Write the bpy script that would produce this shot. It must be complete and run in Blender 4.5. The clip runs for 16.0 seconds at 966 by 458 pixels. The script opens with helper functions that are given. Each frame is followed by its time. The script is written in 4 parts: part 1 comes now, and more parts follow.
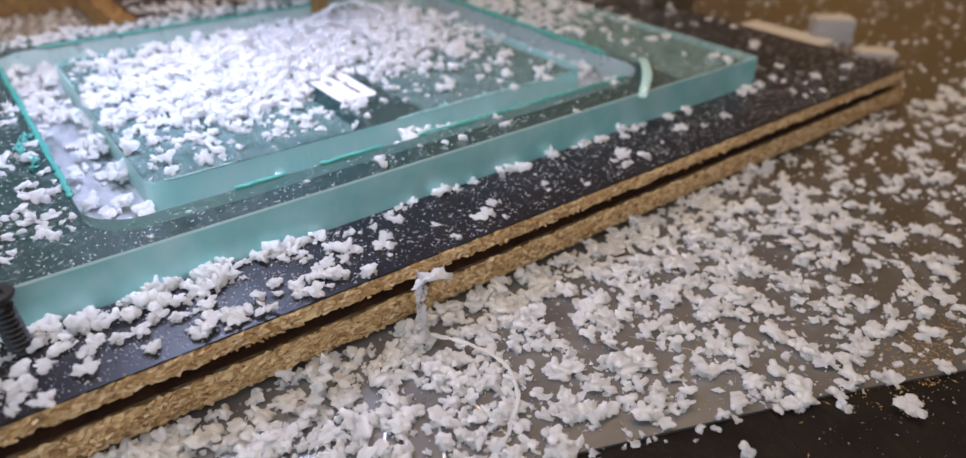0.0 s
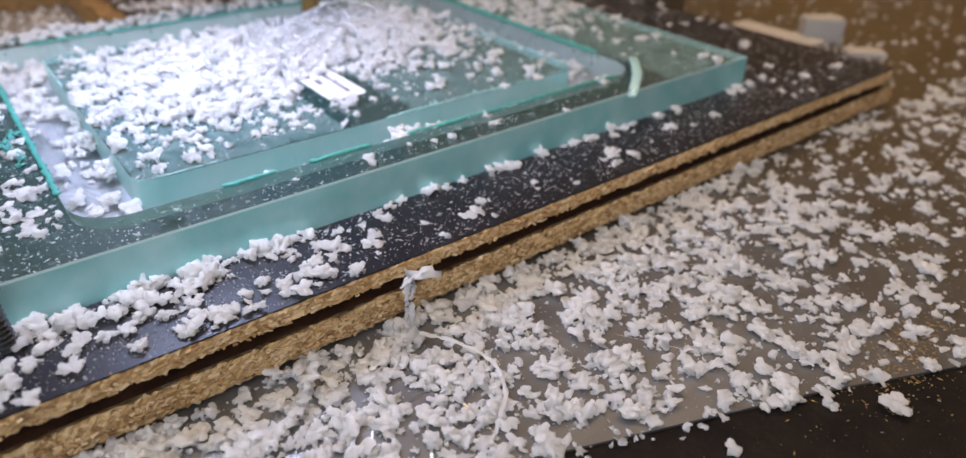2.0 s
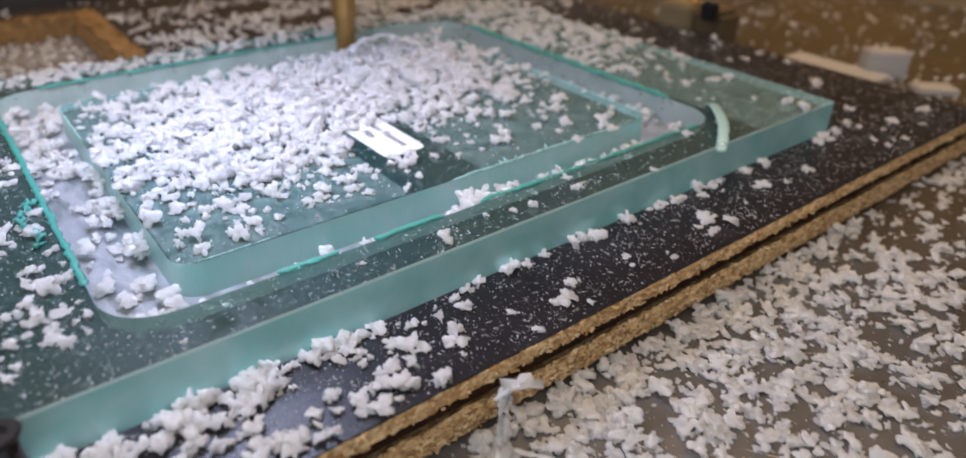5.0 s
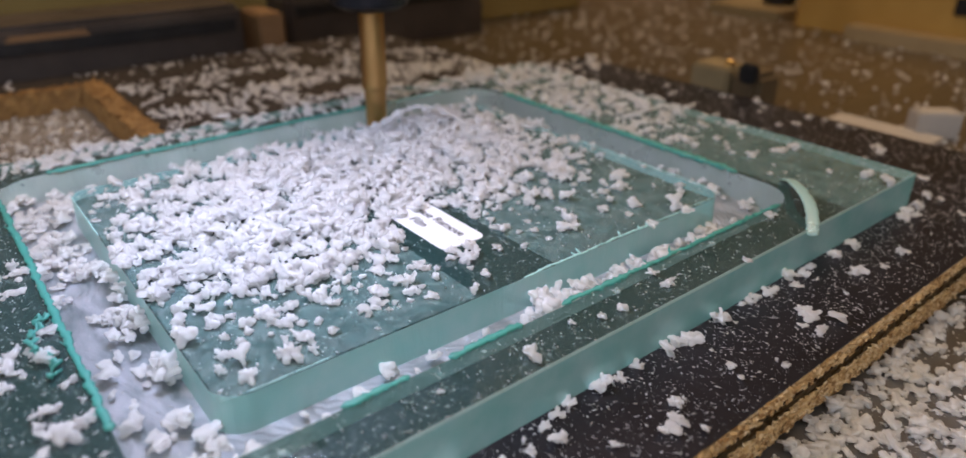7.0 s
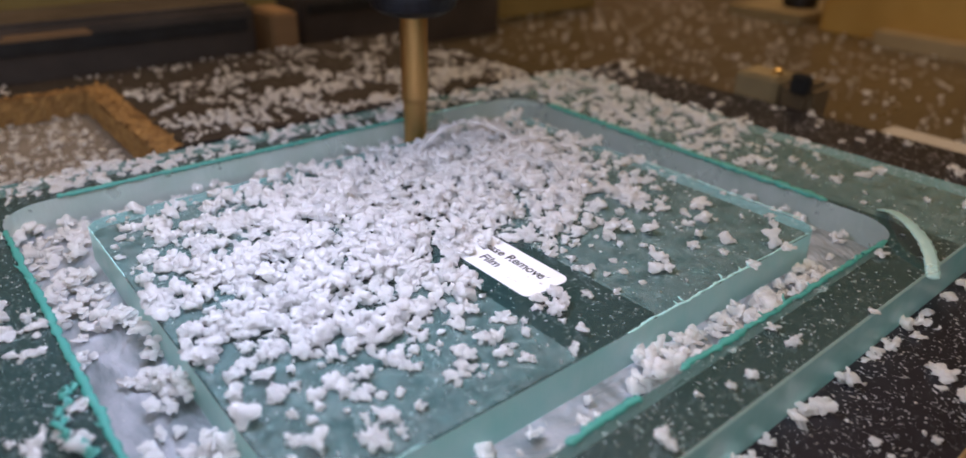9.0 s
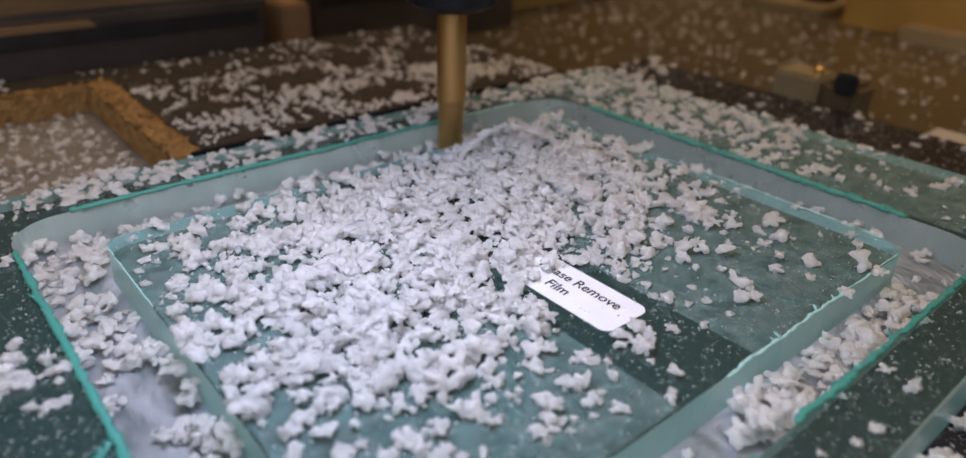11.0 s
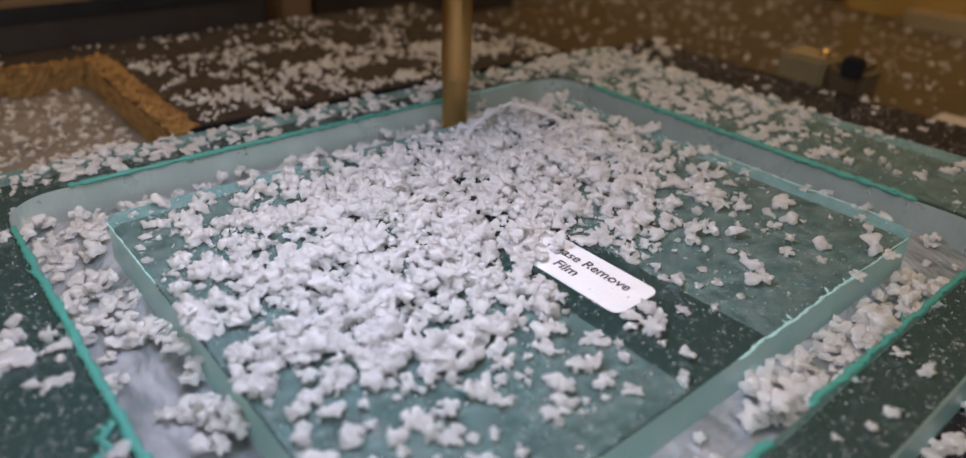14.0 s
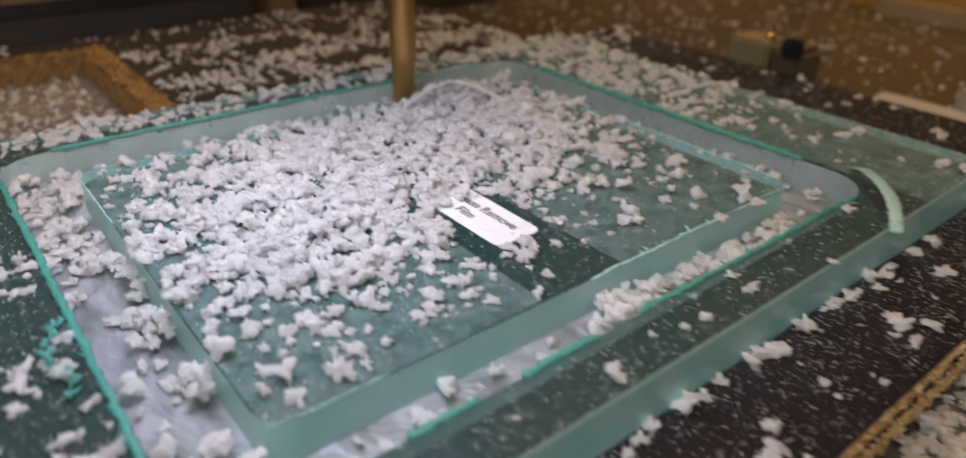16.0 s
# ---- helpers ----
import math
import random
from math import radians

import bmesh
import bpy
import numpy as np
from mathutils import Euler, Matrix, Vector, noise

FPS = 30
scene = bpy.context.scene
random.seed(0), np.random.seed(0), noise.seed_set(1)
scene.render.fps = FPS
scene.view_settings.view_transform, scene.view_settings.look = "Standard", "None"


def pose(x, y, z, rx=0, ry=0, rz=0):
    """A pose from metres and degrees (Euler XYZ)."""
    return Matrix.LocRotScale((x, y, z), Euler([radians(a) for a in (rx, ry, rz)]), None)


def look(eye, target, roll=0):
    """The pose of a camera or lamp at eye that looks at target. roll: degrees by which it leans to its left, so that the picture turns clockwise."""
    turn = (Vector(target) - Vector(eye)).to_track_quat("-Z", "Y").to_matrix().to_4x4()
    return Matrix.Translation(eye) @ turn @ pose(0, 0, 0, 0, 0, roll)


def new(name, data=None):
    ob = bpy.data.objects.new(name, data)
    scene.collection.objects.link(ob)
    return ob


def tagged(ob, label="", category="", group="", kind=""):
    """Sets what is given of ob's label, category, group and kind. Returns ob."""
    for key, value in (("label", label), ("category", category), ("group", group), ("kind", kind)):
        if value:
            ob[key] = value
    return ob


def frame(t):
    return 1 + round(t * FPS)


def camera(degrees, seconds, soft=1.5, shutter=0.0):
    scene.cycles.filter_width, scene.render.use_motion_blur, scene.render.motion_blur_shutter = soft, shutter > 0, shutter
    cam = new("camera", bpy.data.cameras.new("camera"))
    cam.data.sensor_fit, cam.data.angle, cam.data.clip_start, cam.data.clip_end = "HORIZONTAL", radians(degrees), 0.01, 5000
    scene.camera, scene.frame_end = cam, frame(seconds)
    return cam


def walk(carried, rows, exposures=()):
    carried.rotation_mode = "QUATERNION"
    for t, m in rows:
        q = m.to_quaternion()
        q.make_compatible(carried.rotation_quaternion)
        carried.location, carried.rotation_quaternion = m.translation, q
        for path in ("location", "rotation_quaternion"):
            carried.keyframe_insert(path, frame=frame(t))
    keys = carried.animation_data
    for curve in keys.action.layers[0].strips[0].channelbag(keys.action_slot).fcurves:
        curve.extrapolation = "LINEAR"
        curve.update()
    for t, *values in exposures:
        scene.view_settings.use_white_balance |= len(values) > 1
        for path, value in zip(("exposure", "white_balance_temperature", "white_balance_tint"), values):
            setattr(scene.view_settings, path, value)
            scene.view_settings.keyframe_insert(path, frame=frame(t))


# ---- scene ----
cam = camera(67.8, 16.0, soft=1.5, shutter=0.6)
# t, x, y, z, yaw, pitch, roll
ROWS = [
    (0, 0.01015, 0.00859, 0.07956, -37.562, -31.331, 0.591),
    (0.5, 0.01026, 0.00835, 0.07993, -37.772, -31.269, 0.716),
    (1, 0.01054, 0.00813, 0.07976, -37.904, -31.300, 0.734),
    (1.5, 0.01062, 0.00812, 0.07962, -38.040, -31.335, 0.807),
    (2, 0.01071, 0.00805, 0.07948, -38.188, -31.386, 0.976),
    (2.5, 0.01071, 0.00822, 0.07985, -38.389, -31.495, 1.218),
    (3, 0.01053, 0.01063, 0.07983, -38.509, -31.504, 1.266),
    (3.5, 0.01029, 0.01628, 0.07965, -38.679, -31.666, 1.530),
    (3.7, 0.01018, 0.01897, 0.08010, -38.820, -31.878, 1.652),
    (5.8, 0.01267, 0.04357, 0.07967, -38.029, -28.208, 0.400),
    (6, 0.01250, 0.04608, 0.07926, -38.337, -27.450, 0.602),
    (6.5, 0.01260, 0.05069, 0.07944, -38.721, -26.553, 0.443),
    (7, 0.01248, 0.05617, 0.07945, -39.046, -26.377, 0.437),
    (7.5, 0.01224, 0.06161, 0.07926, -39.326, -26.362, 0.759),
    (8, 0.01168, 0.06754, 0.07938, -39.662, -26.434, 0.841),
    (8.5, 0.01171, 0.07344, 0.07895, -40.029, -26.533, 0.999),
    (9, 0.01132, 0.07946, 0.07872, -40.423, -26.725, 1.417),
    (9.5, 0.01118, 0.08525, 0.07863, -40.670, -26.857, 1.527),
    (10, 0.01083, 0.09113, 0.07857, -41.019, -27.212, 1.867),
    (10.2, 0.01084, 0.09326, 0.07825, -41.110, -27.289, 1.871),
    (12.5, 0.01065, 0.09744, 0.07719, -41.593, -28.163, 2.444),
    (13, 0.01039, 0.09788, 0.07665, -41.743, -28.414, 2.670),
    (13.5, 0.01042, 0.09798, 0.07654, -41.886, -28.666, 2.764),
    (14, 0.01031, 0.09824, 0.07629, -41.729, -28.859, 2.734),
    (14.5, 0.01046, 0.09894, 0.07598, -41.629, -29.299, 2.874),
    (15, 0.01026, 0.09901, 0.07611, -41.529, -29.498, 2.818),
    (15.5, 0.01115, 0.08908, 0.07686, -40.609, -29.234, 1.987),
    (16, 0.01249, 0.07199, 0.07746, -39.661, -28.850, 1.449),
]
walk(cam, [(t, pose(x, y, z, 90 + pitch, 0, yaw) @ pose(0, 0, 0, 0, 0, roll)) for t, x, y, z, yaw, pitch, roll in ROWS],
     exposures=[(0, 0.60, 5650, 14), (3.5, 0.62, 5750, 14), (6, 0.21, 5950, 14), (8, 0.19, 6050, 15), (10, -0.03, 6100, 14), (12.5, -0.24, 6300, 13), (16, -0.10, 6650, 13)])
cam.data.dof.use_dof = True
cam.data.dof.focus_distance = 0.112
cam.data.dof.aperture_fstop = 16.0

# ---------------------------------------------------------------- light
world = bpy.data.worlds.new("world")
scene.world = world
world.use_nodes = True
world.node_tree.nodes["Background"].inputs[0].default_value = (1.0, 0.8, 0.6, 1)
world.node_tree.nodes["Background"].inputs[1].default_value = 0.02


def lamp(name, kind, m, energy, colour, **more):
    data = bpy.data.lights.new(name, kind)
    data.energy, data.color = energy, colour
    for key, value in more.items():
        setattr(data, key, value)
    ob = new(name, data)
    ob.matrix_basis = m
    return ob


# Unseen warm panel, added to stand for the room's light and soften shadows.
ROOM_FILL = lamp("room_fill", "AREA", look((0.45, 0.55, 2.3), (0.35, 0.4, 0)), 29, (1.0, 0.67, 0.35), shape="RECTANGLE", size=1.6, size_y=1.6)
# Added fill from above the camera's left; no lamp is known there.
FRONT_FILL = lamp("front_fill", "AREA", look((-0.12, -0.01, 0.24), (0.06, 0.14, 0)), 0.80, (0.97, 0.97, 0.97), shape="RECTANGLE", size=0.60, size_y=0.50)
LED_AT = Vector((0.046, 0.166, 0.092))
lamp("led_light", "AREA", look(LED_AT, (0.042, 0.154, 0.0)), 0.096, (0.72, 0.76, 1.0), shape="DISK", size=0.044)

# ---------------------------------------------------------------- materials


def material(name):
    m = bpy.data.materials.new(name)
    m.use_nodes = True
    return m, m.node_tree, m.node_tree.nodes["Principled BSDF"]


def node(tree, kind, **values):
    n = tree.nodes.new(kind)
    for key, value in values.items():
        if key in n.inputs:
            n.inputs[key].default_value = value
        else:
            setattr(n, key, value)
    return n


def coords(tree, scale=(1, 1, 1)):
    c = node(tree, "ShaderNodeTexCoord")
    mp = node(tree, "ShaderNodeMapping")
    mp.inputs["Scale"].default_value = scale
    tree.links.new(c.outputs["Object"], mp.inputs["Vector"])
    return mp.outputs["Vector"]


def noise_tex(tree, vec, scale, detail=4.0, rough=0.55):
    n = node(tree, "ShaderNodeTexNoise", Scale=scale, Detail=detail, Roughness=rough)
    tree.links.new(vec, n.inputs["Vector"])
    return n.outputs["Fac"]


def ramp(tree, fac, stops):
    r = node(tree, "ShaderNodeValToRGB")
    els = r.color_ramp.elements
    while len(els) < len(stops):
        els.new(0.5)
    for e, (at, col) in zip(els, stops):
        e.position, e.color = at, (*col, 1)
    tree.links.new(fac, r.inputs["Fac"])
    return r.outputs["Color"]


def mix(tree, fac, a, b):
    n = node(tree, "ShaderNodeMix", data_type="RGBA")
    for sock, v in ((n.inputs[0], fac), (n.inputs[6], a), (n.inputs[7], b)):
        if isinstance(v, (int, float)):
            sock.default_value = v
        elif isinstance(v, tuple):
            sock.default_value = (*v, 1)
        else:
            tree.links.new(v, sock)
    return n.outputs[2]


def bump(tree, bsdf, height, strength=0.3, distance=0.0005):
    b = node(tree, "ShaderNodeBump", Strength=strength, Distance=distance)
    tree.links.new(height, b.inputs["Height"])
    tree.links.new(b.outputs["Normal"], bsdf.inputs["Normal"])


def mat_acrylic(name, colour, rough, trans, streak=None, strength=0.1, distance=0.0003, mottled=0.0):
    m, t, b = material(name)
    b.inputs["IOR"].default_value = 1.49
    b.inputs["Transmission Weight"].default_value = trans
    b.inputs["Base Color"].default_value = (*colour, 1)
    v = coords(t, streak or (1, 1, 1))
    n = noise_tex(t, v, 900, 3)
    lo, hi = max(rough - 0.05, 0), rough + 0.08
    r = ramp(t, noise_tex(t, coords(t), 120, 3), [(0.35, (lo, lo, lo)), (0.7, (hi, hi, hi))])
    t.links.new(r, b.inputs["Roughness"])
    if mottled:
        pale = tuple(c + (1 - c) * mottled for c in colour)
        t.links.new(ramp(t, noise_tex(t, coords(t), 160, 5), [(0.35, colour), (0.7, pale)]), b.inputs["Base Color"])
    bump(t, b, n, strength, distance)
    return m


CLEAR = mat_acrylic("clear_acrylic", (0.80, 0.96, 0.92), 0.03, 1.0, None, 0.02)
SAWN = mat_acrylic("sawn_acrylic_edge", (0.28, 0.60, 0.56), 0.34, 0.12, (1, 1, 0.15), 0.12, mottled=0.22)


def mat_milled():
    """Cut acrylic: milky, with the arcs that the turning tool left and smeared patches."""
    m, t, b = material("milled_acrylic_floor")
    b.inputs["IOR"].default_value = 1.49
    v = coords(t)
    arcs = node(t, "ShaderNodeTexWave", wave_type="RINGS", rings_direction="Z", Scale=210.0, Distortion=16.0, Detail=5.0)
    arcs.inputs["Detail Scale"].default_value = 0.6
    t.links.new(v, arcs.inputs["Vector"])
    smear = noise_tex(t, coords(t, (1, 0.35, 1)), 330, 6, 0.7)
    t.links.new(ramp(t, smear, [(0.35, (0.38, 0.48, 0.50)), (0.50, (0.54, 0.60, 0.64)), (0.68, (0.70, 0.73, 0.79))]), b.inputs["Base Color"])
    t.links.new(ramp(t, smear, [(0.35, (0.74, 0.74, 0.74)), (0.70, (0.40, 0.40, 0.40))]), b.inputs["Transmission Weight"])
    t.links.new(ramp(t, noise_tex(t, v, 200, 3), [(0.3, (0.28,) * 3), (0.7, (0.5,) * 3)]), b.inputs["Roughness"])
    h = node(t, "ShaderNodeMath", operation="ADD")
    t.links.new(arcs.outputs["Fac"], h.inputs[0])
    t.links.new(noise_tex(t, v, 1100, 4, 0.7), h.inputs[1])
    bump(t, b, h.outputs[0], 0.45, 0.00030)
    return m


MILLED = mat_milled()
WALLCUT = mat_acrylic("milled_acrylic_wall", (0.42, 0.80, 0.74), 0.34, 0.34, (1, 1, 0.2), 0.3, mottled=0.3)
FROST = mat_acrylic("frosted_acrylic_arris", (0.56, 0.82, 0.79), 0.4, 0.55, None, 0.3)
OUTER_CUT = mat_acrylic("milled_acrylic_outer_wall", (0.60, 0.70, 0.61), 0.30, 0.50, (1, 1, 0.2), 0.5, 0.0005, mottled=0.3)
BACK_CUT = mat_acrylic("sawn_acrylic_back", (0.30, 0.58, 0.48), 0.42, 0.42, (1, 1, 0.15), 0.4, mottled=0.45)
BURR = mat_acrylic("melted_acrylic_burr", (0.11, 0.50, 0.42), 0.45, 0.5, None, 0.4)
RIBBON = mat_acrylic("pale_acrylic_ribbon", (0.62, 0.88, 0.82), 0.3, 0.55, (1, 1, 1), 0.3)
PALE_BURR = mat_acrylic("pale_acrylic_burr", (0.50, 0.84, 0.79), 0.35, 0.25, None, 0.4)


def dusty(mat, at, scale, amount):
    """Fine white dust lying on a clear surface."""
    t = mat.node_tree
    b = t.nodes["Principled BSDF"]
    d = ramp(t, noise_tex(t, coords(t), scale, 3, 0.6), [(at, (0, 0, 0)), (at + 0.05, (1, 1, 1))])
    patch = ramp(t, noise_tex(t, coords(t), 130, 3), [(0.3, (amount * 0.4,) * 3), (0.7, (amount,) * 3)])
    m = node(t, "ShaderNodeMath", operation="MULTIPLY")
    t.links.new(d, m.inputs[0])
    t.links.new(patch, m.inputs[1])
    inv = node(t, "ShaderNodeMath", operation="SUBTRACT")
    inv.inputs[0].default_value = 0.995
    t.links.new(m.outputs[0], inv.inputs[1])
    t.links.new(inv.outputs[0], b.inputs["Transmission Weight"])


dusty(CLEAR, 0.62, 1500, 0.4)


def hazed(mat, colour, amount):
    """Light scattered in the tinted body and a milky glare, put into diffuse colour."""
    t = mat.node_tree
    b, out = t.nodes["Principled BSDF"], t.nodes["Material Output"]
    d = node(t, "ShaderNodeBsdfDiffuse", Color=(*colour, 1))
    m = node(t, "ShaderNodeMixShader", Fac=amount)
    t.links.new(b.outputs[0], m.inputs[1])
    t.links.new(d.outputs[0], m.inputs[2])
    t.links.new(m.outputs[0], out.inputs["Surface"])


hazed(CLEAR, (0.20, 0.56, 0.50), 0.066)


def mat_film():
    m, t, b = material("dusty_film")
    v = coords(t)
    t.links.new(ramp(t, noise_tex(t, v, 420, 6, 0.7), [(0.35, (0.26, 0.50, 0.48)), (0.72, (0.58, 0.72, 0.68))]), b.inputs["Base Color"])
    b.inputs["Roughness"].default_value = 0.5
    b.inputs["Specular IOR Level"].default_value = 0.1
    a = ramp(t, noise_tex(t, v, 260, 6, 0.7), [(0.32, (0.03, 0.03, 0.03)), (0.75, (0.18, 0.18, 0.18))])
    t.links.new(a, b.inputs["Alpha"])
    return m


FILM = mat_film()


def mat_chip():
    m, t, b = material("white_acrylic_shaving")
    v = coords(t)
    t.links.new(ramp(t, noise_tex(t, v, 500, 3), [(0.3, (0.91, 0.91, 0.90)), (0.7, (0.95, 0.95, 0.94))]), b.inputs["Base Color"])
    b.inputs["Roughness"].default_value = 0.85
    b.inputs["Specular IOR Level"].default_value = 0.2
    b.inputs["Subsurface Weight"].default_value = 1.0
    b.inputs["Subsurface Radius"].default_value = (1, 1, 1)
    b.inputs["Subsurface Scale"].default_value = 0.0025
    bump(t, b, noise_tex(t, v, 2200, 4, 0.65), 0.10, 0.00012)
    # thin torn plastic lets light through from behind
    tr = node(t, "ShaderNodeBsdfTranslucent", Color=(0.96, 0.96, 0.95, 1))
    mx = node(t, "ShaderNodeMixShader", Fac=0.62)
    t.links.new(b.outputs[0], mx.inputs[1])
    t.links.new(tr.outputs[0], mx.inputs[2])
    t.links.new(mx.outputs[0], t.nodes["Material Output"].inputs["Surface"])
    return m


CHIP = mat_chip()


def mat_board():
    m, t, b = material("black_laminate")
    v = coords(t)
    base = ramp(t, noise_tex(t, v, 60, 4), [(0.3, (0.006, 0.006, 0.009)), (0.7, (0.014, 0.014, 0.019))])
    fine = ramp(t, noise_tex(t, v, 1500, 2, 0.6), [(0.66, (0, 0, 0)), (0.72, (1, 1, 1))])
    patch = ramp(t, noise_tex(t, v, 90, 3), [(0.35, (0.05, 0.05, 0.05)), (0.65, (0.36, 0.36, 0.36))])
    fac = node(t, "ShaderNodeMath", operation="MULTIPLY")
    t.links.new(fine, fac.inputs[0])
    t.links.new(patch, fac.inputs[1])
    t.links.new(mix(t, fac.outputs[0], base, (0.62, 0.62, 0.62)), b.inputs["Base Color"])
    b.inputs["Roughness"].default_value = 0.34
    b.inputs["Specular IOR Level"].default_value = 0.26
    bump(t, b, noise_tex(t, v, 1200, 3), 0.15, 0.0002)
    return m


BOARD = mat_board()


def mat_chipboard():
    m, t, b = material("raw_chipboard")
    v = coords(t, (0.55, 1, 1.2))
    vor = node(t, "ShaderNodeTexVoronoi", Scale=1300)
    t.links.new(v, vor.inputs["Vector"])
    grain = noise_tex(t, v, 700, 5, 0.65)
    col = ramp(t, vor.outputs["Color"], [(0.1, (0.42, 0.24, 0.08)), (0.5, (0.69, 0.47, 0.20)), (0.9, (0.85, 0.66, 0.38))])
    col2 = mix(t, ramp(t, grain, [(0.33, (0.8, 0.8, 0.8)), (0.43, (0, 0, 0))]), col, (0.20, 0.11, 0.045))
    t.links.new(col2, b.inputs["Base Color"])
    b.inputs["Roughness"].default_value = 0.8
    bump(t, b, vor.outputs["Distance"], 0.7, 0.0006)
    return m


CHIPBOARD = mat_chipboard()



def mat_noisy(name, c0, c1, scale, rough, metal=0.0, streak=(1, 1, 1), strength=0.2, distance=0.0004, fine=None):
    m, t, b = material(name)
    v = coords(t, streak)
    col = ramp(t, noise_tex(t, v, scale, 6, 0.6), [(0.3, c0), (0.7, c1)])
    if fine:
        at, c2, fscale = fine
        col = mix(t, ramp(t, noise_tex(t, coords(t), fscale, 3), [(at, (0, 0, 0)), (at + 0.05, (1, 1, 1))]), col, c2)
    t.links.new(col, b.inputs["Base Color"])
    t.links.new(ramp(t, noise_tex(t, v, scale * 2.3, 4), [(0.3, (rough * 0.8,) * 3), (0.7, (min(rough * 1.25, 1),) * 3)]), b.inputs["Roughness"])
    b.inputs["Metallic"].default_value = metal
    bump(t, b, noise_tex(t, v, scale * 8, 4), strength, distance)
    return m


SHEET = mat_noisy("grey_bed_sheet", (0.105, 0.106, 0.107), (0.205, 0.205, 0.205), 60, 0.33, 0.6, (0.25, 1, 1), 0.08, 0.0002, (0.70, (0.40, 0.38, 0.36), 1400))


def warm_lit(mat):
    """Warm light on the bed's far end, put into its colour; uneven border."""
    t = mat.node_tree
    b = t.nodes["Principled BSDF"]
    base = b.inputs["Base Color"].links[0].from_socket
    xyz = node(t, "ShaderNodeSeparateXYZ")
    t.links.new(coords(t), xyz.inputs[0])
    add = node(t, "ShaderNodeMath", operation="MULTIPLY_ADD")
    t.links.new(noise_tex(t, coords(t), 22, 5, 0.65), add.inputs[0])
    add.inputs[1].default_value = 0.16
    t.links.new(xyz.outputs["X"], add.inputs[2])
    fac = ramp(t, add.outputs[0], [(0.165, (0, 0, 0)), (0.27, (0.85, 0.85, 0.85))])
    lit_tone = ramp(t, add.outputs[0], [(0.22, (0.105, 0.081, 0.043)), (0.42, (0.20, 0.150, 0.076))])
    t.links.new(mix(t, fac, base, lit_tone), b.inputs["Base Color"])


warm_lit(SHEET)
MDF = mat_noisy("dark_dusty_board", (0.005, 0.0035, 0.003), (0.013, 0.009, 0.006), 80, 0.7, 0.0, (1, 1, 1), 0.4, 0.0006, (0.68, (0.13, 0.08, 0.04), 2600))
# Same chipboard, with the notch's dimmer, warmer light put into its colour.
NOTCH_WOOD = mat_noisy("dim_lit_chipboard", (0.21, 0.108, 0.033), (0.42, 0.245, 0.078), 420, 0.85, 0.0, (1, 1, 1), 0.5, 0.0005)
DUSTY_WOOD = mat_noisy("dusty_grey_panel", (0.125, 0.112, 0.10), (0.22, 0.20, 0.18), 90, 0.75, 0.0, (0.4, 1, 1))
# Shade inside the split between the board's layers, put into a dark colour.
SLOT_SHADE = mat_noisy("shaded_slot", (0.035, 0.013, 0.005), (0.09, 0.034, 0.012), 300, 0.9)
# Black laminate with dust specks, and warm light put into its brown tone.
REAR_LAMINATE = mat_noisy("warm_lit_dusty_laminate", (0.012, 0.009, 0.007), (0.032, 0.023, 0.018), 110, 0.6, 0.0, (1, 1, 1), 0.2, 0.0003, (0.68, (0.20, 0.17, 0.14), 1500))
BRONZE = mat_noisy("bronze_coated_steel", (0.50, 0.29, 0.10), (0.66, 0.41, 0.16), 120, 0.36, 1.0, (1, 1, 0.08), 0.08, 0.0001)
DARK_STEEL = mat_noisy("blackened_steel", (0.015, 0.015, 0.018), (0.04, 0.04, 0.045), 200, 0.4, 0.8)
BLACK = mat_noisy("black_plastic", (0.008, 0.008, 0.008), (0.02, 0.02, 0.02), 120, 0.45)
WHITE_PLASTIC = mat_noisy("white_plastic", (0.44, 0.41, 0.36), (0.54, 0.50, 0.44), 60, 0.45)
BEIGE = mat_noisy("beige_plastic", (0.24, 0.185, 0.095), (0.32, 0.25, 0.13), 60, 0.5)
BROWN = mat_noisy("brown_plastic", (0.10, 0.072, 0.038), (0.16, 0.115, 0.06), 60, 0.5)
RAIL = mat_noisy("dark_grey_rail", (0.055, 0.043, 0.036), (0.105, 0.083, 0.066), 30, 0.5, 0.3)
TIMBER = mat_noisy("pine_timber", (0.20, 0.11, 0.045), (0.32, 0.19, 0.085), 40, 0.7, 0.0, (0.2, 1, 1))
OCHRE = mat_noisy("ochre_card", (0.48, 0.28, 0.06), (0.60, 0.37, 0.09), 25, 0.7)
OLIVE = mat_noisy("ochre_painted_beam", (0.26, 0.18, 0.05), (0.36, 0.26, 0.08), 25, 0.6)
TAN = mat_noisy("tan_plastic", (0.38, 0.28, 0.14), (0.48, 0.36, 0.19), 60, 0.5)
BRASS = mat_noisy("brass", (0.6, 0.42, 0.16), (0.75, 0.55, 0.24), 200, 0.3, 1.0)
GOLDDUST = mat_noisy("sawdust", (0.30, 0.17, 0.05), (0.60, 0.40, 0.15), 900, 0.6)
PAPER = mat_noisy("white_label_paper", (0.76, 0.77, 0.78), (0.84, 0.85, 0.86), 90, 0.4)
